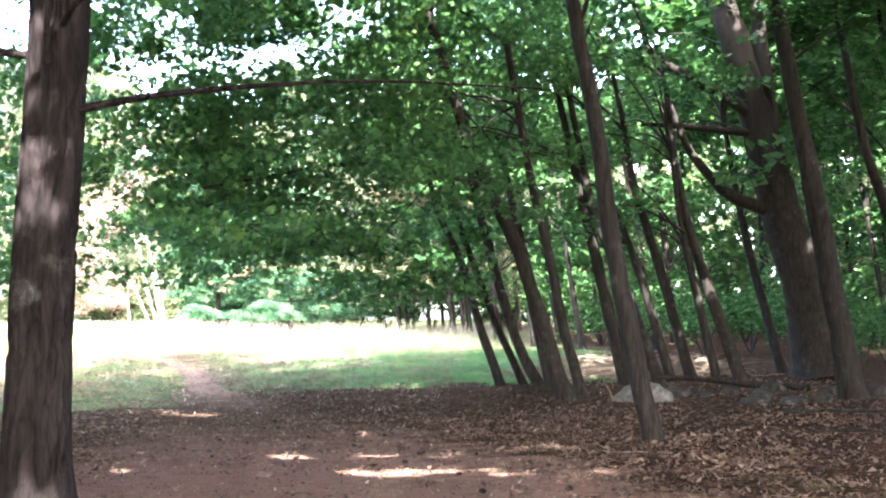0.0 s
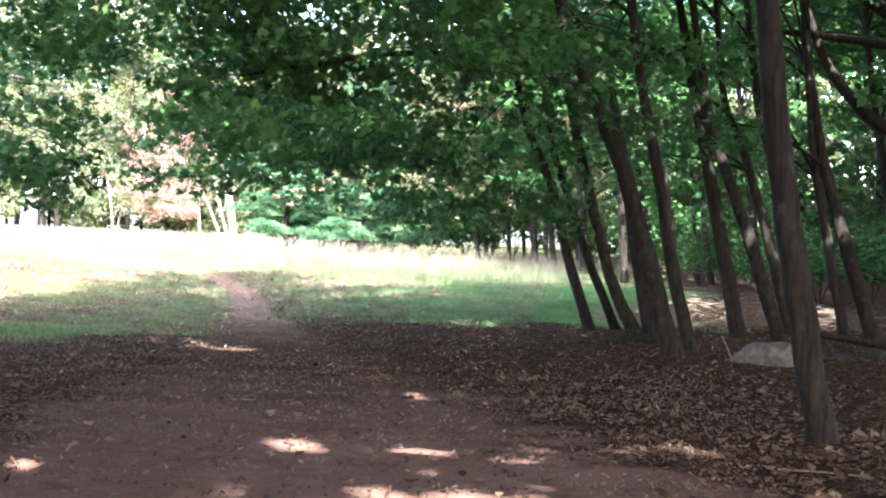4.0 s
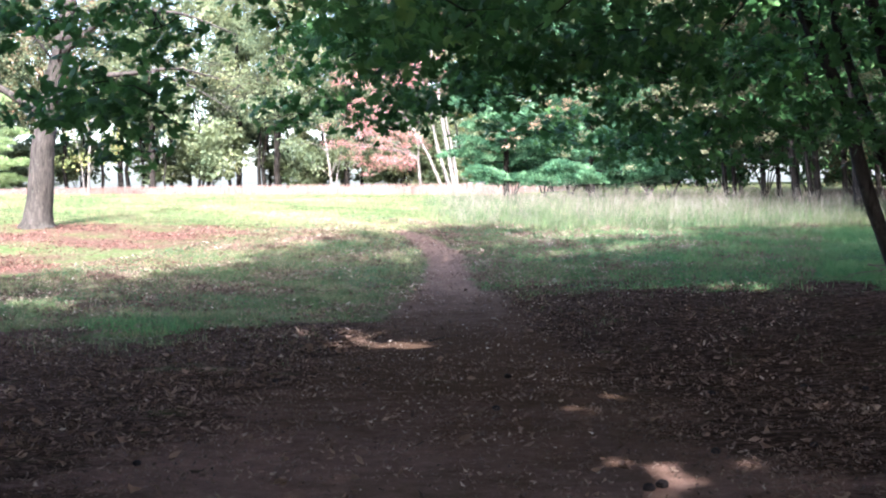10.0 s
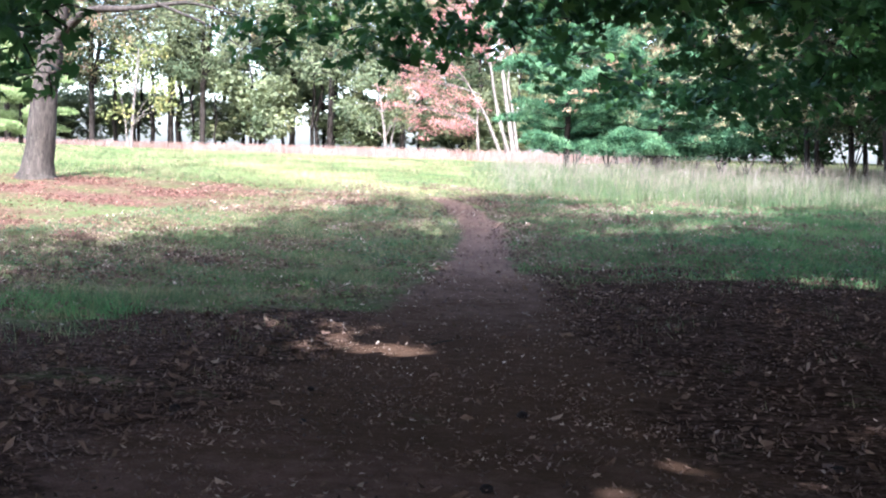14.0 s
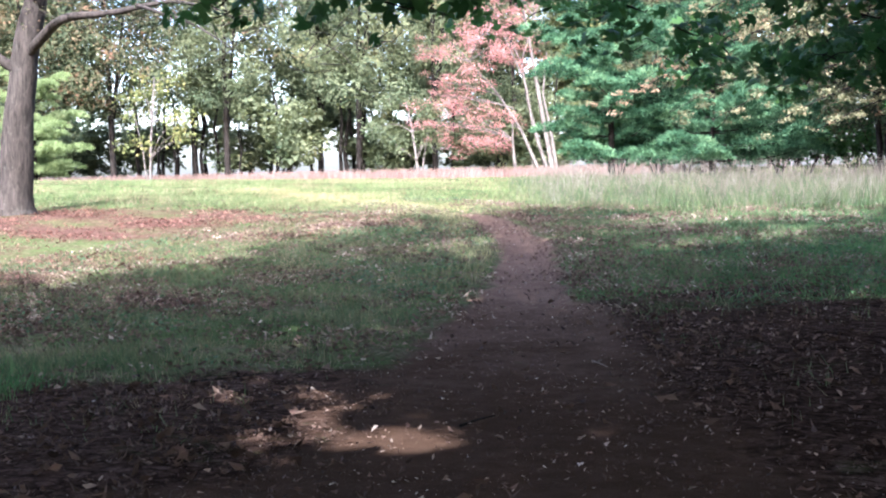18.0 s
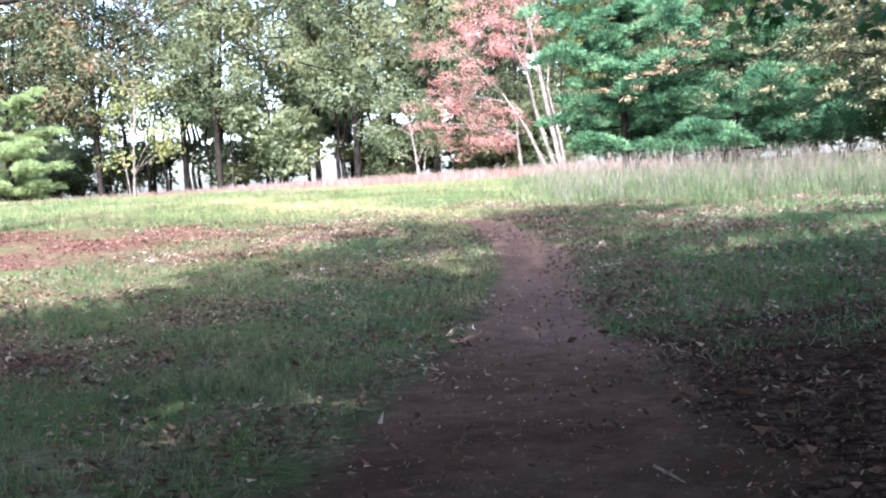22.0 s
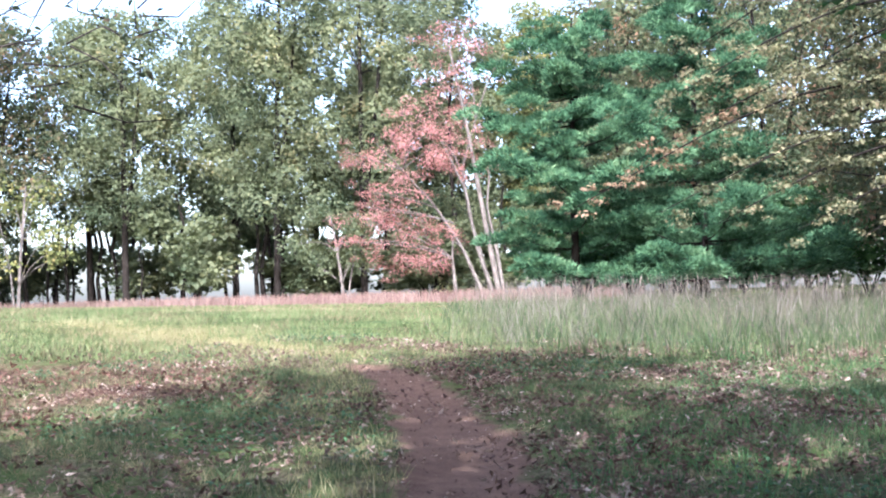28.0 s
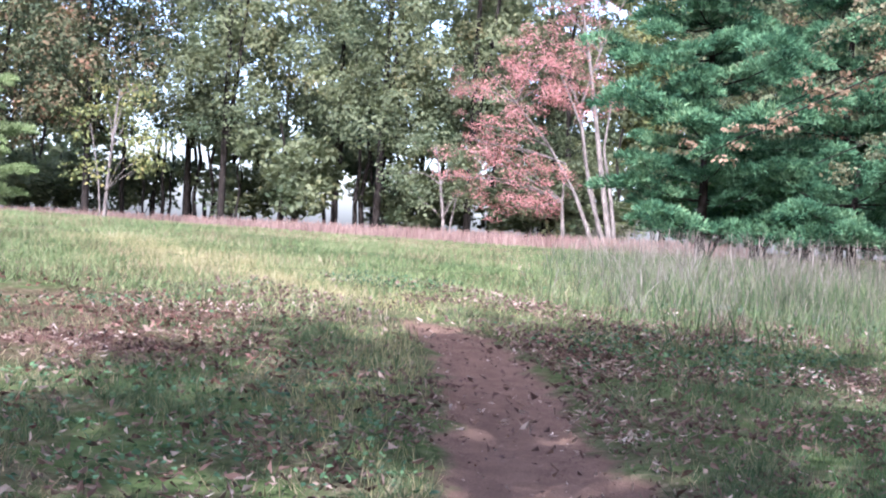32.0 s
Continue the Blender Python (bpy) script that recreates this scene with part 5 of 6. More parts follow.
SHRUBS = [shrub("low light-green underwood shrub", 16 + 2 * k, 44, 1.5, 1.9, FOREST, 720 + k) for k in range(3)]
DULL = [shrub("dull green bush at the far meadow edge", -80 + 9 * k, 103, 2.6, 3.6, OAK, 725 + k, 0.25) for k in range(2)]
rng = np.random.default_rng(730)
for k in range(46):
    x, y = rng.uniform(3, 30), rng.uniform(44, 80)
    if x < 6 and y < 52:
        continue
    copy_thing(SHRUBS[k % 3], Matrix.Translation((x, y, float(height(x, y)) - 0.03)) @ Matrix.Rotation(rng.uniform(0, 6), 4, "Z") @ Matrix.Scale(rng.uniform(0.7, 1.5), 4))
for x, y, r in ((10.5, 39.5, 0.9), (12, 42, 1.0), (6.5, 45, 1.1), (8.5, 47, 1.2), (5.2, 49, 1.0), (4.6, 53, 1.2)):
    copy_thing(SHRUBS[0], Matrix.Translation((x, y, float(height(x, y)) - 0.03)) @ Matrix.Scale(r, 4))


for k in range(16):
    x, y = -18.5 + 1.7 * k + rng.uniform(-0.6, 0.6), 72 + rng.uniform(0, 8)
    copy_thing(SHRUBS[k % 3], Matrix.Translation((x, y, float(height(x, y)) - 0.03)) @ Matrix.Rotation(rng.uniform(0, 6), 4, "Z") @ Matrix.Scale(rng.uniform(1.4, 2.1), 4))
for k in range(30):
    x, y = -96 + 2.4 * k + rng.uniform(-1, 1), 100 + rng.uniform(-1.5, 7)
    if (-65 < x < -55 or -50.5 < x < -46) and k % 4:
        continue
    copy_thing(DULL[k % 2], Matrix.Translation((x, y, float(height(x, y)) - 0.03)) @ Matrix.Rotation(rng.uniform(0, 6), 4, "Z") @ Matrix.Diagonal((rng.uniform(0.8, 1.4), rng.uniform(0.8, 1.4), rng.uniform(0.6, 1.5), 1)))


# ---- stones, logs and brush on the forest floor ----
def stone(x, y, sx, sy, sz, turn, seed, label="grey field stone half sunk in leaf litter", material=STONE):
    bm = bmesh.new()
    bmesh.ops.create_icosphere(bm, subdivisions=3, radius=1)
    for v in bm.verts:
        p = v.co.copy()
        d = 1 + 0.32 * noise.noise(p * 1.3 + Vector((seed, 0, 0))) + 0.1 * noise.noise(p * 3.1 + Vector((0, seed, 0)))
        q = p * d
        v.co = Vector((sx * q.x, sy * q.y, sz * max(-0.6, q.z)))
    me = bpy.data.meshes.new("stone")
    bm.to_mesh(me)
    bm.free()
    me.polygons.foreach_set("use_smooth", [True] * len(me.polygons))
    me.materials.append(material)
    ob = new("stone", me)
    ob.matrix_basis = pose(x, y, float(height(x, y)) + 0.32 * sz, 0, 0, turn)
    return tagged(ob, label, "stone", "row of field stones")


rng = np.random.default_rng(740)
stone(2.45, 25.6, 0.55, 0.27, 0.27, -8, 5, "pale rounded boulder lying beside a leaning maple", PALESTONE)
for k, (x, y) in enumerate(((2.2, 26.0), (3.3, 27.2), (3.9, 27.0), (4.5, 27.5), (4.5, 24.6), (5.2, 24.5), (5.0, 26.5), (5.9, 25.2), (6.6, 27.4), (7.4, 26.6), (8.2, 27.6), (5.6, 28.3), (7.6, 29.2))):
    stone(x, y, rng.uniform(0.2, 0.36), rng.uniform(0.16, 0.26), rng.uniform(0.1, 0.2), rng.uniform(0, 180), 10 + k)


stick("fallen_log", "dark rotting log lying at the foot of the maples", ((-0.2, 29.0, 0.07), (0.5, 29.0, 0.08), (1.3, 29.1, 0.06)), 0.1, 0.08, 1, material=BARK)
stick("fallen_log", "weathered fallen log among the stones", ((3.2, 30.2, 0.3), (4.2, 30.0, 0.25), (5.4, 29.6, 0.12), (6.6, 29.2, 0.1)), 0.05, 0.08, 2, material=BARK)
stick("fallen_branch", "grey fallen branch lying in the litter", ((4.5, 22.0, 0.05), (6.0, 21.2, 0.1), (7.6, 20.8, 0.06)), 0.04, 0.02, 3, "branch", BARK)
stick("fallen_branch", "short dead branch on the trail edge", ((3.6, 17.2, 0.03), (4.4, 16.8, 0.08), (5.4, 16.9, 0.03)), 0.025, 0.012, 4, "branch", BARK)
stick("broken_sapling", "pale broken sapling standing in the litter", ((1.85, 25.6, 0.0), (1.8, 25.6, 0.2), (1.66, 25.6, 0.42)), 0.02, 0.006, 5, "branch")

for k, pts in enumerate((((-9.14, 27.72, 0.02), (-8.95, 27.85, 0.035), (-8.8, 28.25, 0.02)), ((-6.54, 26.78, 0.015), (-6.5, 26.95, 0.025), (-6.45, 27.15, 0.015)), ((-4.11, 17.41, 0.012), (-4.0, 17.48, 0.018), (-3.9, 17.53, 0.012)),
                         ((1.0, 14.09, 0.015), (1.3, 14.0, 0.03), (1.65, 13.95, 0.015)), ((-6.48, 29.52, 0.012), (-6.4, 29.4, 0.02), (-6.28, 29.25, 0.012)))):
    tagged(stick("fallen_twig", "thin dead twig lying on the trail edge", pts, 0.009, 0.004, 60 + k, "twig", BARK if k < 2 else DEADWOOD), group="twigs along the trail")


def brush_pile(x, y, sx, sy, h, n, seed):
    """A heap of dry cut stalks and branches."""
    rng = np.random.default_rng(seed)
    ob = root("brush_pile", x, y, "heap of pale dry brush behind the trunks", "brush pile")
    pieces = []
    for _ in range(n):
        px, py = rng.normal(0, 0.45, 2)
        z = h * max(0.05, 1 - 0.6 * (px * px + py * py)) * rng.uniform(0.1, 1.0)
        c = np.array((x + px * sx, y + py * sy, float(height(x, y)) + z))
        d = rng.normal(0, 1, 3) * np.array((1, 0.7, 0.22)) * rng.uniform(0.25, 0.6)
        pieces.append(tube(local(ob, [c - d, c + rng.normal(0, 0.04, 3), c + d]), (0.01, 0.012, 0.004), 4, 0.0, 1, 0.5))
    v, f = joined(pieces)
    part("brushwood", mesh_of("brushwood", v, f, DEADWOOD, True), ob, kind="stuff")
    return ob


brush_pile(2.0, 36.0, 2.4, 1.4, 0.7, 420, 1)
brush_pile(4.6, 36.6, 2.0, 1.2, 0.6, 300, 2)


# ---- grass and fallen leaves ----
def blades(name, xy, lengths, width, lean, material, rng, parent_label, bend=0.3, plain=False):
    """Grass blades: each one a bent, tapered strip of two quads."""
    n = len(xy)
    z = height(xy[:, 0], xy[:, 1]) - 0.02
    b = np.c_[xy, z]
    a, t = rng.uniform(0, 6.283, n), rng.uniform(0, 6.283, n)
    side = np.c_[np.cos(a), np.sin(a), np.zeros(n)] * (width * rng.uniform(0.6, 1.4, n))[:, None]
    d = np.c_[np.cos(t), np.sin(t), np.zeros(n)] * (lengths * rng.uniform(0, lean, n))[:, None]
    up = np.c_[np.zeros((n, 2)), lengths]
    mid, tip = b + 0.55 * up + 0.35 * d, b + up * (1 - 0.25 * rng.uniform(0, bend, n))[:, None] + d
    if plain:
        v = np.stack([b - side, b + side, tip + 0.2 * side, tip - 0.2 * side], 1).reshape(-1, 3)
        return tagged(new(name, mesh_of(name, v, np.arange(n * 4).reshape(n, 4), material)), parent_label, "grass", kind="stuff")
    v = np.stack([b - side, b + side, mid + 0.8 * side, mid - 0.8 * side, tip + 0.12 * side, tip - 0.12 * side], 1).reshape(-1, 3)
    i = np.arange(n)[:, None] * 6
    f = np.concatenate([i + np.array((0, 1, 2, 3)), i + np.array((3, 2, 4, 5))], 1).reshape(-1, 4)
    return tagged(new(name, mesh_of(name, v, f, material)), parent_label, "grass", kind="stuff")


def scatter(rng, n, x0, x1, y0, y1, chance, clump=0.0):
    if clump:
        c = np.c_[rng.uniform(x0, x1, n // 14), rng.uniform(y0, y1, n // 14)]
        xy = np.repeat(c, 14, axis=0) + rng.normal(0, clump, (len(c) * 14, 2))
    else:
        xy = np.c_[rng.uniform(x0, x1, n), rng.uniform(y0, y1, n)]
    return xy[rng.uniform(0, 1, len(xy)) < chance(xy[:, 0], xy[:, 1])]


def patchy(x, y, scale=1.0):
    """Uneven growth, between 0 and 1, in patches of about a metre."""
    v = np.sin(1.7 * x * scale + 1.3 * np.sin(0.9 * y * scale)) + np.sin(2.1 * y * scale + 1.5 * np.sin(1.1 * x * scale + 2)) + 0.7 * np.sin(4.3 * (x + y) * scale + 2 * np.sin(3.1 * (x - y) * scale))
    return np.clip(0.5 + 0.3 * v, 0, 1)


def tall_chance(x, y):
    return step(-0.6, 1.4, y - 46.0 - 0.5 * np.clip(-11.5 - x, 0, 30) - 0.3 * np.clip(x + 8, 0, 30)) * step(-13.1, -11.5, x + 0.33 * (y - 46) + 0.5 * np.sin(1.3 * y)) * (1 - step(64, 67, y)) * (1 - step(-4, 1, x - 0.1 * (y - 48)))


def sward(x, y):
    """Where the turf closes (1) and where worn ground shows through it (near 0)."""
    return 0.06 + 0.94 * step(0.38, 0.66, patchy(x + 11, y - 4, 1.25) + 0.12 * np.sin(7 * x + 3 * np.sin(5 * y)))


def turf_chance(x, y):
    return sward(x, y) * (1 - 0.9 * litter_zone(x, y)) * step(0.9, 1.6, trail(x, y)) * (1 - 0.75 * red_zone(x, y)) * (0.05 + 0.95 * patchy(x, y) ** 1.5)


rng = np.random.default_rng(800)
xy = np.concatenate([scatter(rng, 65000, -26, 5, 25, 50, turf_chance, 0.07), scatter(rng, 110000, -14.5, -6.5, 24, 33, turf_chance, 0.045), scatter(rng, 190000, -17, -6, 32, 46, turf_chance, 0.036), scatter(rng, 60000, -5, 4, 36, 47, turf_chance, 0.06),
                     scatter(rng, 80000, -10, -1.5, 35.5, 46.5, lambda x, y: (1 - 0.9 * litter_zone(x, y)) * step(1.6, 3.5, trail(x, y)) * (x > np.interp(y, [p[1] for p in TRAIL], [p[0] for p in TRAIL])) * (0.5 + 0.5 * patchy(x, y, 1.4)), 0.045)])
blades("short_grass", xy, rng.uniform(0.03, 0.115, len(xy)) * (0.45 + 0.9 * patchy(xy[:, 0], xy[:, 1])), 0.0036, 1.25, GRASS, rng, "short patchy meadow grass beside the trail", plain=True)
xy = scatter(rng, 55000, -75, -8, 46, 100, lambda x, y: (1 - litter_zone(x, y)) * step(0.85, 1.5, trail(x, y)), 0.25)
edge = scatter(rng, 60000, -14.5, -6, 22.5, 31.5, lambda x, y: step(0.45, 0.75, patchy(x, y, 0.9)) * step(1.05, 1.5, trail(x, y)) * step(-2.0, 1.5, y - 26.0 - 3.1 * np.clip(x + 10.1, 0, 2.6)), 0.08)
blades("grass_tufts", edge, rng.uniform(0.04, 0.14, len(edge)), 0.003, 1.0, GRASS, rng, "loose tufts of grass at the edge of the leaf litter", plain=True)
clump = scatter(rng, 70000, -17, -4.5, 25.5, 46, lambda x, y: (1 - 0.85 * litter_zone(x, y)) * step(1.1, 1.5, trail(x, y)) * step(0.4, 0.75, patchy(x + 3, y + 5, 1.7)) * sward(x, y), 0.075)
blades("dark_tufts", clump, rng.uniform(0.05, 0.16, len(clump)), 0.0042, 1.2, RANK, rng, "dark green grass tufts standing in the thin turf", plain=True)
clump = scatter(rng, 9000, -12.8, -9.8, 25.8, 28.2, lambda x, y: (1 - step(0.4, 1.0, np.hypot((x + 10.9) / 1.25, (y - 26.9) / 0.85))) * (0.3 + 0.7 * patchy(x, y, 2.5)), 0.06)
blades("green_clump", clump, rng.uniform(0.05, 0.2, len(clump)), 0.0045, 0.9, SLOPE, rng, "fresh green grass clump at the edge of the leaf litter", plain=True)
xy = np.concatenate([xy, scatter(rng, 60000, -32, -8, 44.5, 62, lambda x, y: (1 - litter_zone(x, y)) * step(0.85, 1.5, trail(x, y)), 0.15)])
blades("meadow_grass", xy, rng.uniform(0.05, 0.15, len(xy)), 0.012, 1.1, MEADOW, rng, "green meadow grass reaching to the far trees", plain=True)
xy = scatter(rng, 60000, -34, -9, 44, 66, lambda x, y: (1 - litter_zone(x, y)) * step(0.9, 1.6, trail(x, y)) * step(0.45, 0.75, patchy(x + 4, y + 2, 0.7)) * (1 - tall_chance(x, y)), 0.12)
blades("tan_grass", xy, rng.uniform(0.06, 0.2, len(xy)), 0.006, 1.0, STRAW, rng, "tan withered grass in patches of the open meadow", plain=True)
xy = scatter(rng, 150000, -24, -8.5, 33, 53, lambda x, y: np.maximum(step(1.0, 1.5, trail(x, y)), step(45.0, 46.5, y)) * (1 - step(1.5, 4.0 + 2.0 * step(44, 46, y), trail(x, y))) * np.maximum(step(44, 46, y), 0.8 * sward(x, y) * (x < -9.2 - 0.42 * (y - 36))), 0.08)
blades("dry_grass", xy, rng.uniform(0.05, 0.16, len(xy)), 0.003, 0.9, DRY, rng, "yellowish dry grass along the trail", plain=True)

xy = scatter(rng, 190000, -9.5, 3.5, 33.5, 47.5, lambda x, y: (1 - litter_zone(x, y)) * (0.3 * step(-8.2, -7.2, x + 0.33 * (y - 34)) + 0.7 * step(-7.0, -4.4, x)) * (0.3 + 0.7 * patchy(x + 1, y, 0.8)), 0.06)
blades("slope_grass", xy, rng.uniform(0.05, 0.17, len(xy)), 0.0055, 1.0, SLOPE, rng, "fresh green grass on the slope below the woods", plain=True)
xy = scatter(rng, 110000, -17, -7, 26, 47, lambda x, y: (1 - 0.9 * litter_zone(x, y)) * step(1.1, 1.5, trail(x, y)) * (0.3 + 0.7 * (1 - patchy(x, y))) * (0.35 + 0.65 * sward(x, y)) * np.where(x < np.interp(y, [p[1] for p in TRAIL], [p[0] for p in TRAIL]), 1.0, 0.45), 0.05)
blades("straw_grass", xy, rng.uniform(0.03, 0.11, len(xy)), 0.003, 1.3, STRAW, rng, "withered straw-coloured grass among the green", plain=True)


xy = scatter(rng, 42000, -22, 3, 44.6, 67, lambda x, y: tall_chance(x, y + 0.8), 0.2)
blades("rank_grass", xy, rng.uniform(0.16, 0.52, len(xy)), 0.006, 0.7, RANK, rng, "rank green grass under the tall stalks")
xy = scatter(rng, 62000, -22, 3, 45.3, 67, lambda x, y: tall_chance(x, y) * (0.25 + 0.75 * patchy(x, y, 1.5)), 0.1)
blades("tall_grass", xy, rng.uniform(0.3, 1.0, len(xy)) * (0.42 + 0.8 * patchy(xy[:, 0], xy[:, 1], 1.1)), 0.0021, 1.1, TALL, rng, "tall pale dry grass at the meadow edge")
pick = xy[rng.uniform(0, 1, len(xy)) < 0.1]


def seed_heads(name, xy, material, rng, label, z0, z1, size):
    """Feathery seed heads on thin stalks."""
    z = height(xy[:, 0], xy[:, 1])
    h = rng.uniform(z0, z1, len(xy))
    c = np.c_[xy + rng.normal(0, 0.06, xy.shape), z + h]
    feather = np.array(((-0.012, -0.5, 0), (0.012, -0.5, 0), (0.024, 0.0, 0.02), (0.0, 0.5, 0.0), (-0.024, 0.0, -0.02)))
    n = len(xy)
    t = rng.uniform(0, 6.283, n)
    up = np.c_[0.25 * np.cos(t), 0.25 * np.sin(t), np.ones(n)]
    side = np.c_[-np.sin(t), np.cos(t), np.zeros(n)]
    o = feather[None] * (size * rng.uniform(0.6, 1.3, n))[:, None, None]
    v = c[:, None, :] + o[:, :, 0:1] * side[:, None, :] * 1.4 + o[:, :, 1:2] * up[:, None, :]
    return tagged(new(name, mesh_of(name, v.reshape(-1, 3), np.arange(n * 5).reshape(n, 5), material)), label, "grass", kind="stuff")


seed_heads("grass_heads", pick, TALL, rng, "feathery pale seed heads of the tall grass", 0.45, 0.85, 0.2)
xy = scatter(rng, 90000, -110, -20, 70, 99, lambda x, y: step(0, 6, y - 82 + 0.1 * (x + 60)) * 0.9, 0.3)
blades("pink_grass", xy, rng.uniform(0.35, 0.75, len(xy)), 0.016, 0.5, PINK, rng, "pinkish seeding grass before the far trees", plain=True)
# broad-leaved weeds among the grass
xy = scatter(rng, 95000, -17, 0, 28, 50, lambda x, y: (1 - litter_zone(x, y)) * np.where(x > np.interp(y, [p[1] for p in TRAIL], [p[0] for p in TRAIL]), 1.0, 0.45) * step(1.15, 1.8, trail(x, y)) * step(0.55, 0.85, patchy(x + 7, y - 3, 0.6)), 0.1)
me = leaf_cloud("ground_weeds", np.c_[xy, height(xy[:, 0], xy[:, 1]) + rng.uniform(0.02, 0.11, len(xy))], rng.uniform(0.025, 0.06, len(xy)), SIMPLE_LEAF, WEED, rng, 0.7)
tagged(new("ground_weeds", me), "small broad-leaved weeds growing in the grass", "weeds", kind="stuff")


def folded_leaves(name, c, sizes, material, rng, flat, plain=False):
    """Dry leaves: halves folded on the midrib, each curled its own way."""
    n = len(c)
    up = rng.normal(0, 1, (n, 3))
    up[:, 2] = np.abs(up[:, 2]) + flat * 2.2
    up /= np.linalg.norm(up, axis=1, keepdims=True)
    side = np.cross(up, rng.normal(0, 1, (n, 3)))
    side /= np.linalg.norm(side, axis=1, keepdims=True)
    fwd = np.cross(up, side)

    def at(a, b, h):
        a, b, h = (np.broadcast_to(np.asarray(q, float), (n,))[:, None] * sizes[:, None] for q in (a, b, h))
        return c + a * side + b * fwd + h * up

    u = rng.uniform
    wide = u(0.07, 0.22, n)
    rim = [at(u(-0.15, 0.15, n), -0.5, u(0, 0.45, n)), at(wide, u(-0.3, 0.3, n), u(-0.05, 0.4, n)), at(u(-0.2, 0.2, n), u(0.3, 0.5, n), u(0, 0.5, n)), at(-wide * u(0.3, 1.2, n), u(-0.3, 0.3, n), u(-0.05, 0.4, n))]
    if plain:
        i, tris = np.arange(n)[:, None] * 4, ((0, 1, 2), (0, 2, 3))
    else:
        rim.append(at(0, u(-0.1, 0.1, n), u(0, 0.08, n)))
        i, tris = np.arange(n)[:, None] * 5, ((0, 1, 4), (1, 2, 4), (2, 3, 4), (3, 0, 4))
    return mesh_of(name, np.stack(rim, 1).reshape(-1, 3), np.concatenate([i + np.array(q) for q in tris], 1).reshape(-1, 3), material)


def lying(name, xy, sizes, material, rng, label, lift=0.008, flat=0.8, plain=False, spread=0.02):
    c = np.c_[xy, height(xy[:, 0], xy[:, 1]) + lift + rng.uniform(0, spread, len(xy))]
    return tagged(new(name, folded_leaves(name, c, sizes, material, rng, flat, plain)), label, "leaves", kind="stuff")


def beside(x, y, reach):
    """1 within reach metres of the trail's middle line, fading out beyond."""
    return 1 - step(0.6 * reach, reach, np.abs(x - np.interp(y, [p[1] for p in TRAIL], [p[0] for p in TRAIL])))


xy = scatter(rng, 64000, -15, 9, 8, 38, lambda x, y: litter_zone(x, y) * (1 - 0.75 * step(-6.5, -4.5, x) * step(20, 25, y)) * (0.3 + 0.7 * patchy(x, y, 0.8)) * (0.16 + 0.84 * step(0.75, 1.3, trail(x, y))))
lying("fallen_leaves", xy, 0.045 + 0.085 * rng.uniform(0, 1, len(xy)) ** 1.3, LITTER, rng, "brown fallen leaves scattered on the forest floor", 0.008, 0.8)
xy = scatter(rng, 260000, -13, 6, 7, 38, lambda x, y: litter_zone(x, y) * (1 - 0.65 * step(-6.5, -4.5, x) * step(20, 25, y)) * beside(x, y, 6.5) * (0.1 + 0.9 * step(0.5, 1.1, trail(x, y))) * (0.1 + 0.9 * step(0.25, 0.8, patchy(x, y, 1.9))))
lying("leaf_litter", xy, 0.018 + 0.042 * rng.uniform(0, 1, len(xy)) ** 1.3, LITTER, rng, "dense broken brown leaf litter beside the trail", 0.006, 0.55, True)
xy = scatter(rng, 330000, -17, -2, 24, 48.5, lambda x, y: (1.1 - sward(x, y)) * (1 - 0.93 * litter_zone(x, y)) * (0.12 + 0.88 * step(0.8, 1.2, trail(x, y))) * (0.2 + 0.8 * (1 - patchy(x, y))) * (0.5 + 0.5 * step(-10.5, -9, x + 0.42 * (y - 36))))
drift = scatter(rng, 42000, -15, -4, 32, 46.5, lambda x, y: (1 - 0.93 * litter_zone(x, y)) * (0.35 + 0.65 * step(0.7, 1.2, trail(x, y))) * (1 - 0.75 * step(2.5, 9.0, trail(x, y))) * np.maximum(0.08, x > np.interp(y, [p[1] for p in TRAIL], [p[0] for p in TRAIL])) * (0.25 + 0.75 * patchy(x + 2, y, 1.3)))
xy = np.concatenate([xy, drift, scatter(rng, 34000, -19, -10, 26, 34.5, lambda x, y: litter_zone(x, y) * step(26, 28, y) * (x < -9.5))])
big = scatter(rng, 26000, -17.5, -3, 29, 47, lambda x, y: (1 - 0.9 * litter_zone(x, y)) * (0.25 + 0.75 * step(0.6, 1.0, trail(x, y))) * (1 - 0.6 * step(3, 8, trail(x, y))) * (0.06 + 0.94 * step(0.45, 0.85, patchy(x - 5, y + 9, 1.5))) * (1.1 - sward(x, y)))
lying("curled_leaves", big, rng.uniform(0.04, 0.095, len(big)), MEADOWLEAF, rng, "curled brown leaves gathered along the meadow trail", 0.02, 0.45, False, 0.05)
lying("meadow_leaves", xy, 0.022 + 0.062 * rng.uniform(0, 1, len(xy)) ** 1.8, MEADOWLEAF, rng, "dry curled brown leaves lying in the grass", 0.02, 0.5, True, 0.07)
xy = scatter(rng, 90000, -30, -10, 29, 47, lambda x, y: red_zone(x, y) * (0.08 + 0.92 * step(0.35, 0.8, patchy(x - 3, y, 0.8))))
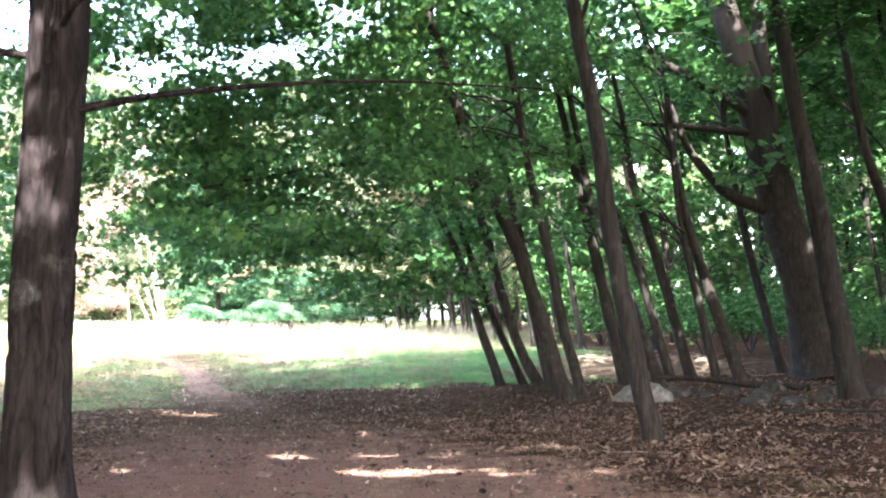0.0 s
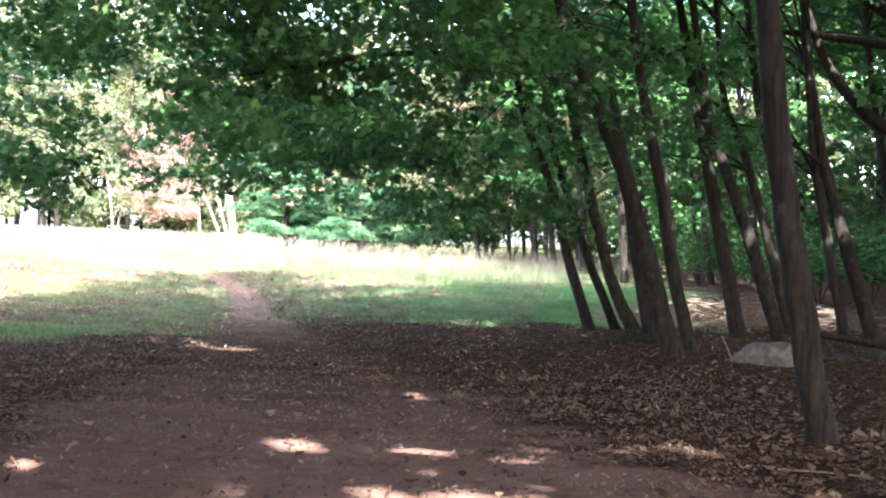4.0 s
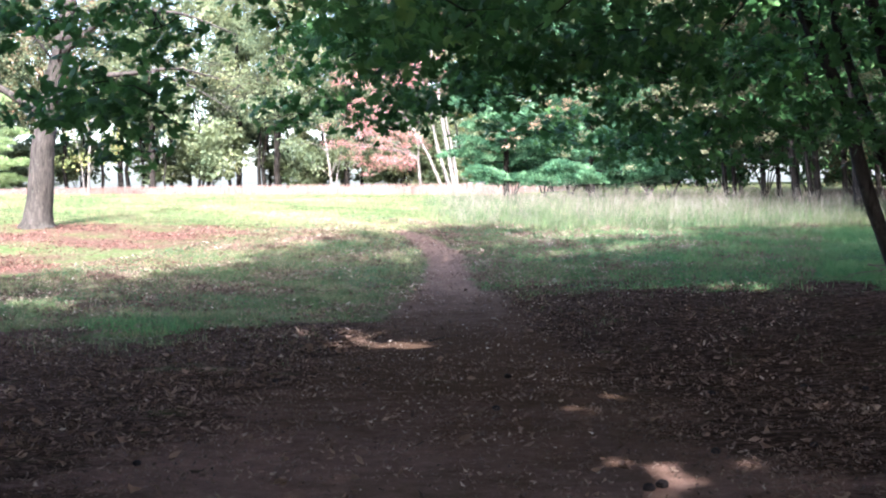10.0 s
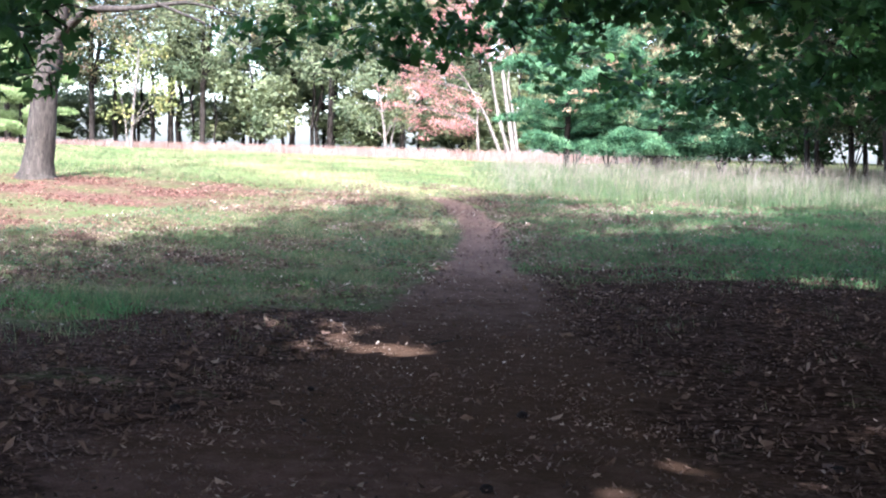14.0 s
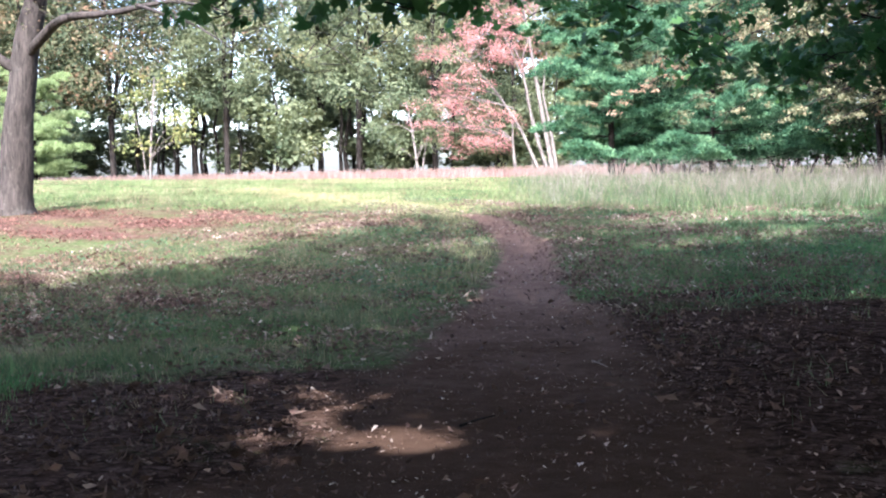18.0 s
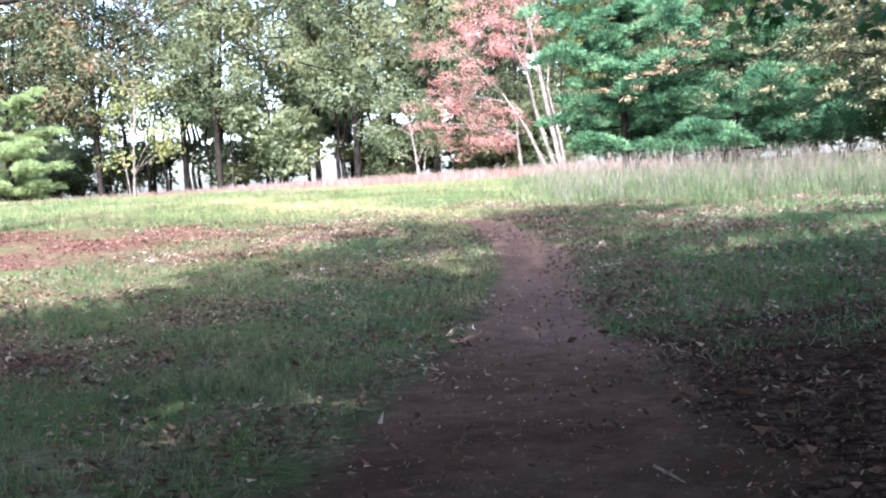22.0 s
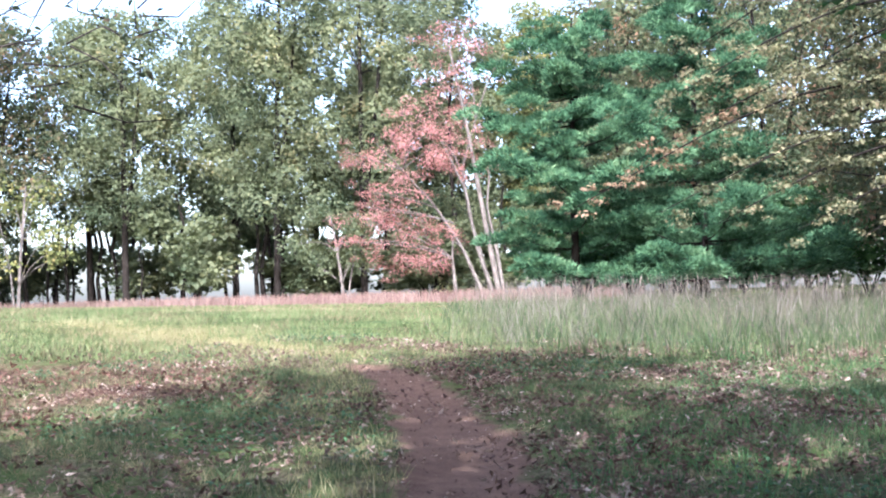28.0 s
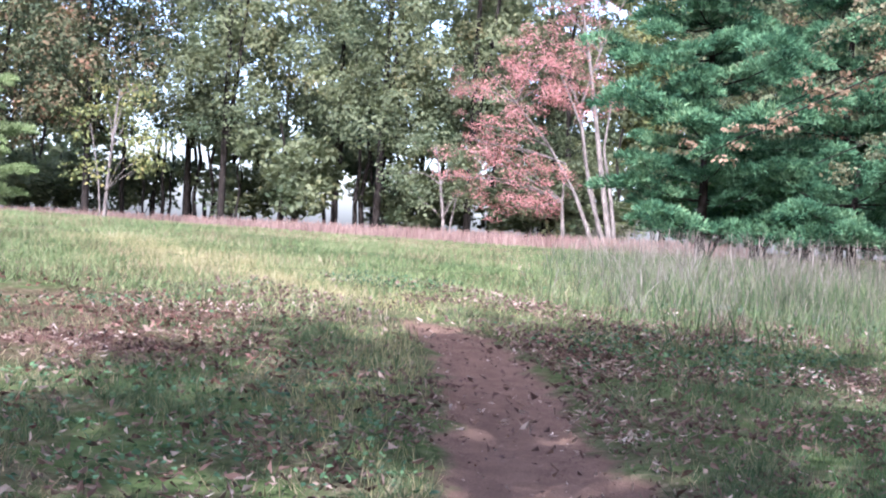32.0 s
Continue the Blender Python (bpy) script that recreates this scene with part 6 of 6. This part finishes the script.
lying("red_leaves", xy, rng.uniform(0.035, 0.095, len(xy)), REDLITTER, rng, "reddish fallen leaves drifted under the meadow tree", 0.02, 0.5)
xy = np.concatenate([scatter(rng, 4200, -15, -3, 19, 44, lambda x, y: 0.1 + 0.9 * step(0.4, 0.8, patchy(x, y, 1.3))), scatter(rng, 400, -8, 4, 9, 20, lambda x, y: 0.6 + 0.0 * x)])
lying("pale_leaves", xy, 0.018 + 0.05 * rng.uniform(0, 1, len(xy)) ** 1.8, PALELEAF, rng, "pale curled leaves scattered over trail and grass", 0.02, 0.55, False, 0.05)
# crumbs of leaves and needles trodden into the trail
xy = scatter(rng, 70000, -14, -4, 23, 46, lambda x, y: (1 - step(0.95, 1.5, trail(x, y))) * (0.25 + 0.75 * patchy(x, y, 2.3)))
lying("trail_crumbs", xy, 0.006 + 0.042 * rng.uniform(0, 1, len(xy)) ** 3.2, MEADOWLEAF, rng, "crumbled leaves trodden into the meadow trail", 0.001, 0.8, True)
xy = scatter(rng, 95000, -7, 3, 6, 25, lambda x, y: (1 - step(0.95, 1.5, trail(x, y))) * (0.15 + 0.85 * patchy(x, y, 2.3)))
lying("needle_crumbs", xy, 0.008 + 0.055 * rng.uniform(0, 1, len(xy)) ** 2.8, LITTER, rng, "broken leaves and needles trodden into the forest trail", 0.001, 0.7, True)


def cones(n, seed):
    """Pine cones and dark clods on the trail, small and few."""
    rng = np.random.default_rng(seed)
    bm = bmesh.new()
    bmesh.ops.create_icosphere(bm, subdivisions=2, radius=0.032)
    for v in bm.verts:
        v.co.z *= 0.7
        v.co *= 1 + 0.25 * noise.noise(v.co * 60)
    me = bpy.data.meshes.new("pine_cone")
    bm.to_mesh(me)
    bm.free()
    me.materials.append(PINEBARK)
    for _ in range(n):
        x, y = rng.uniform(-7, 5), rng.uniform(6, 24)
        ob = new("pine_cone", me)
        ob.matrix_basis = pose(x, y, float(height(x, y)) + 0.02, 0, 0, rng.uniform(0, 360))
        ob.scale = (rng.uniform(0.7, 1.3),) * 3
        tagged(ob, "small dark pine cone lying on the needles", "pine cone", "pine cones on the trail")


cones(60, 5)
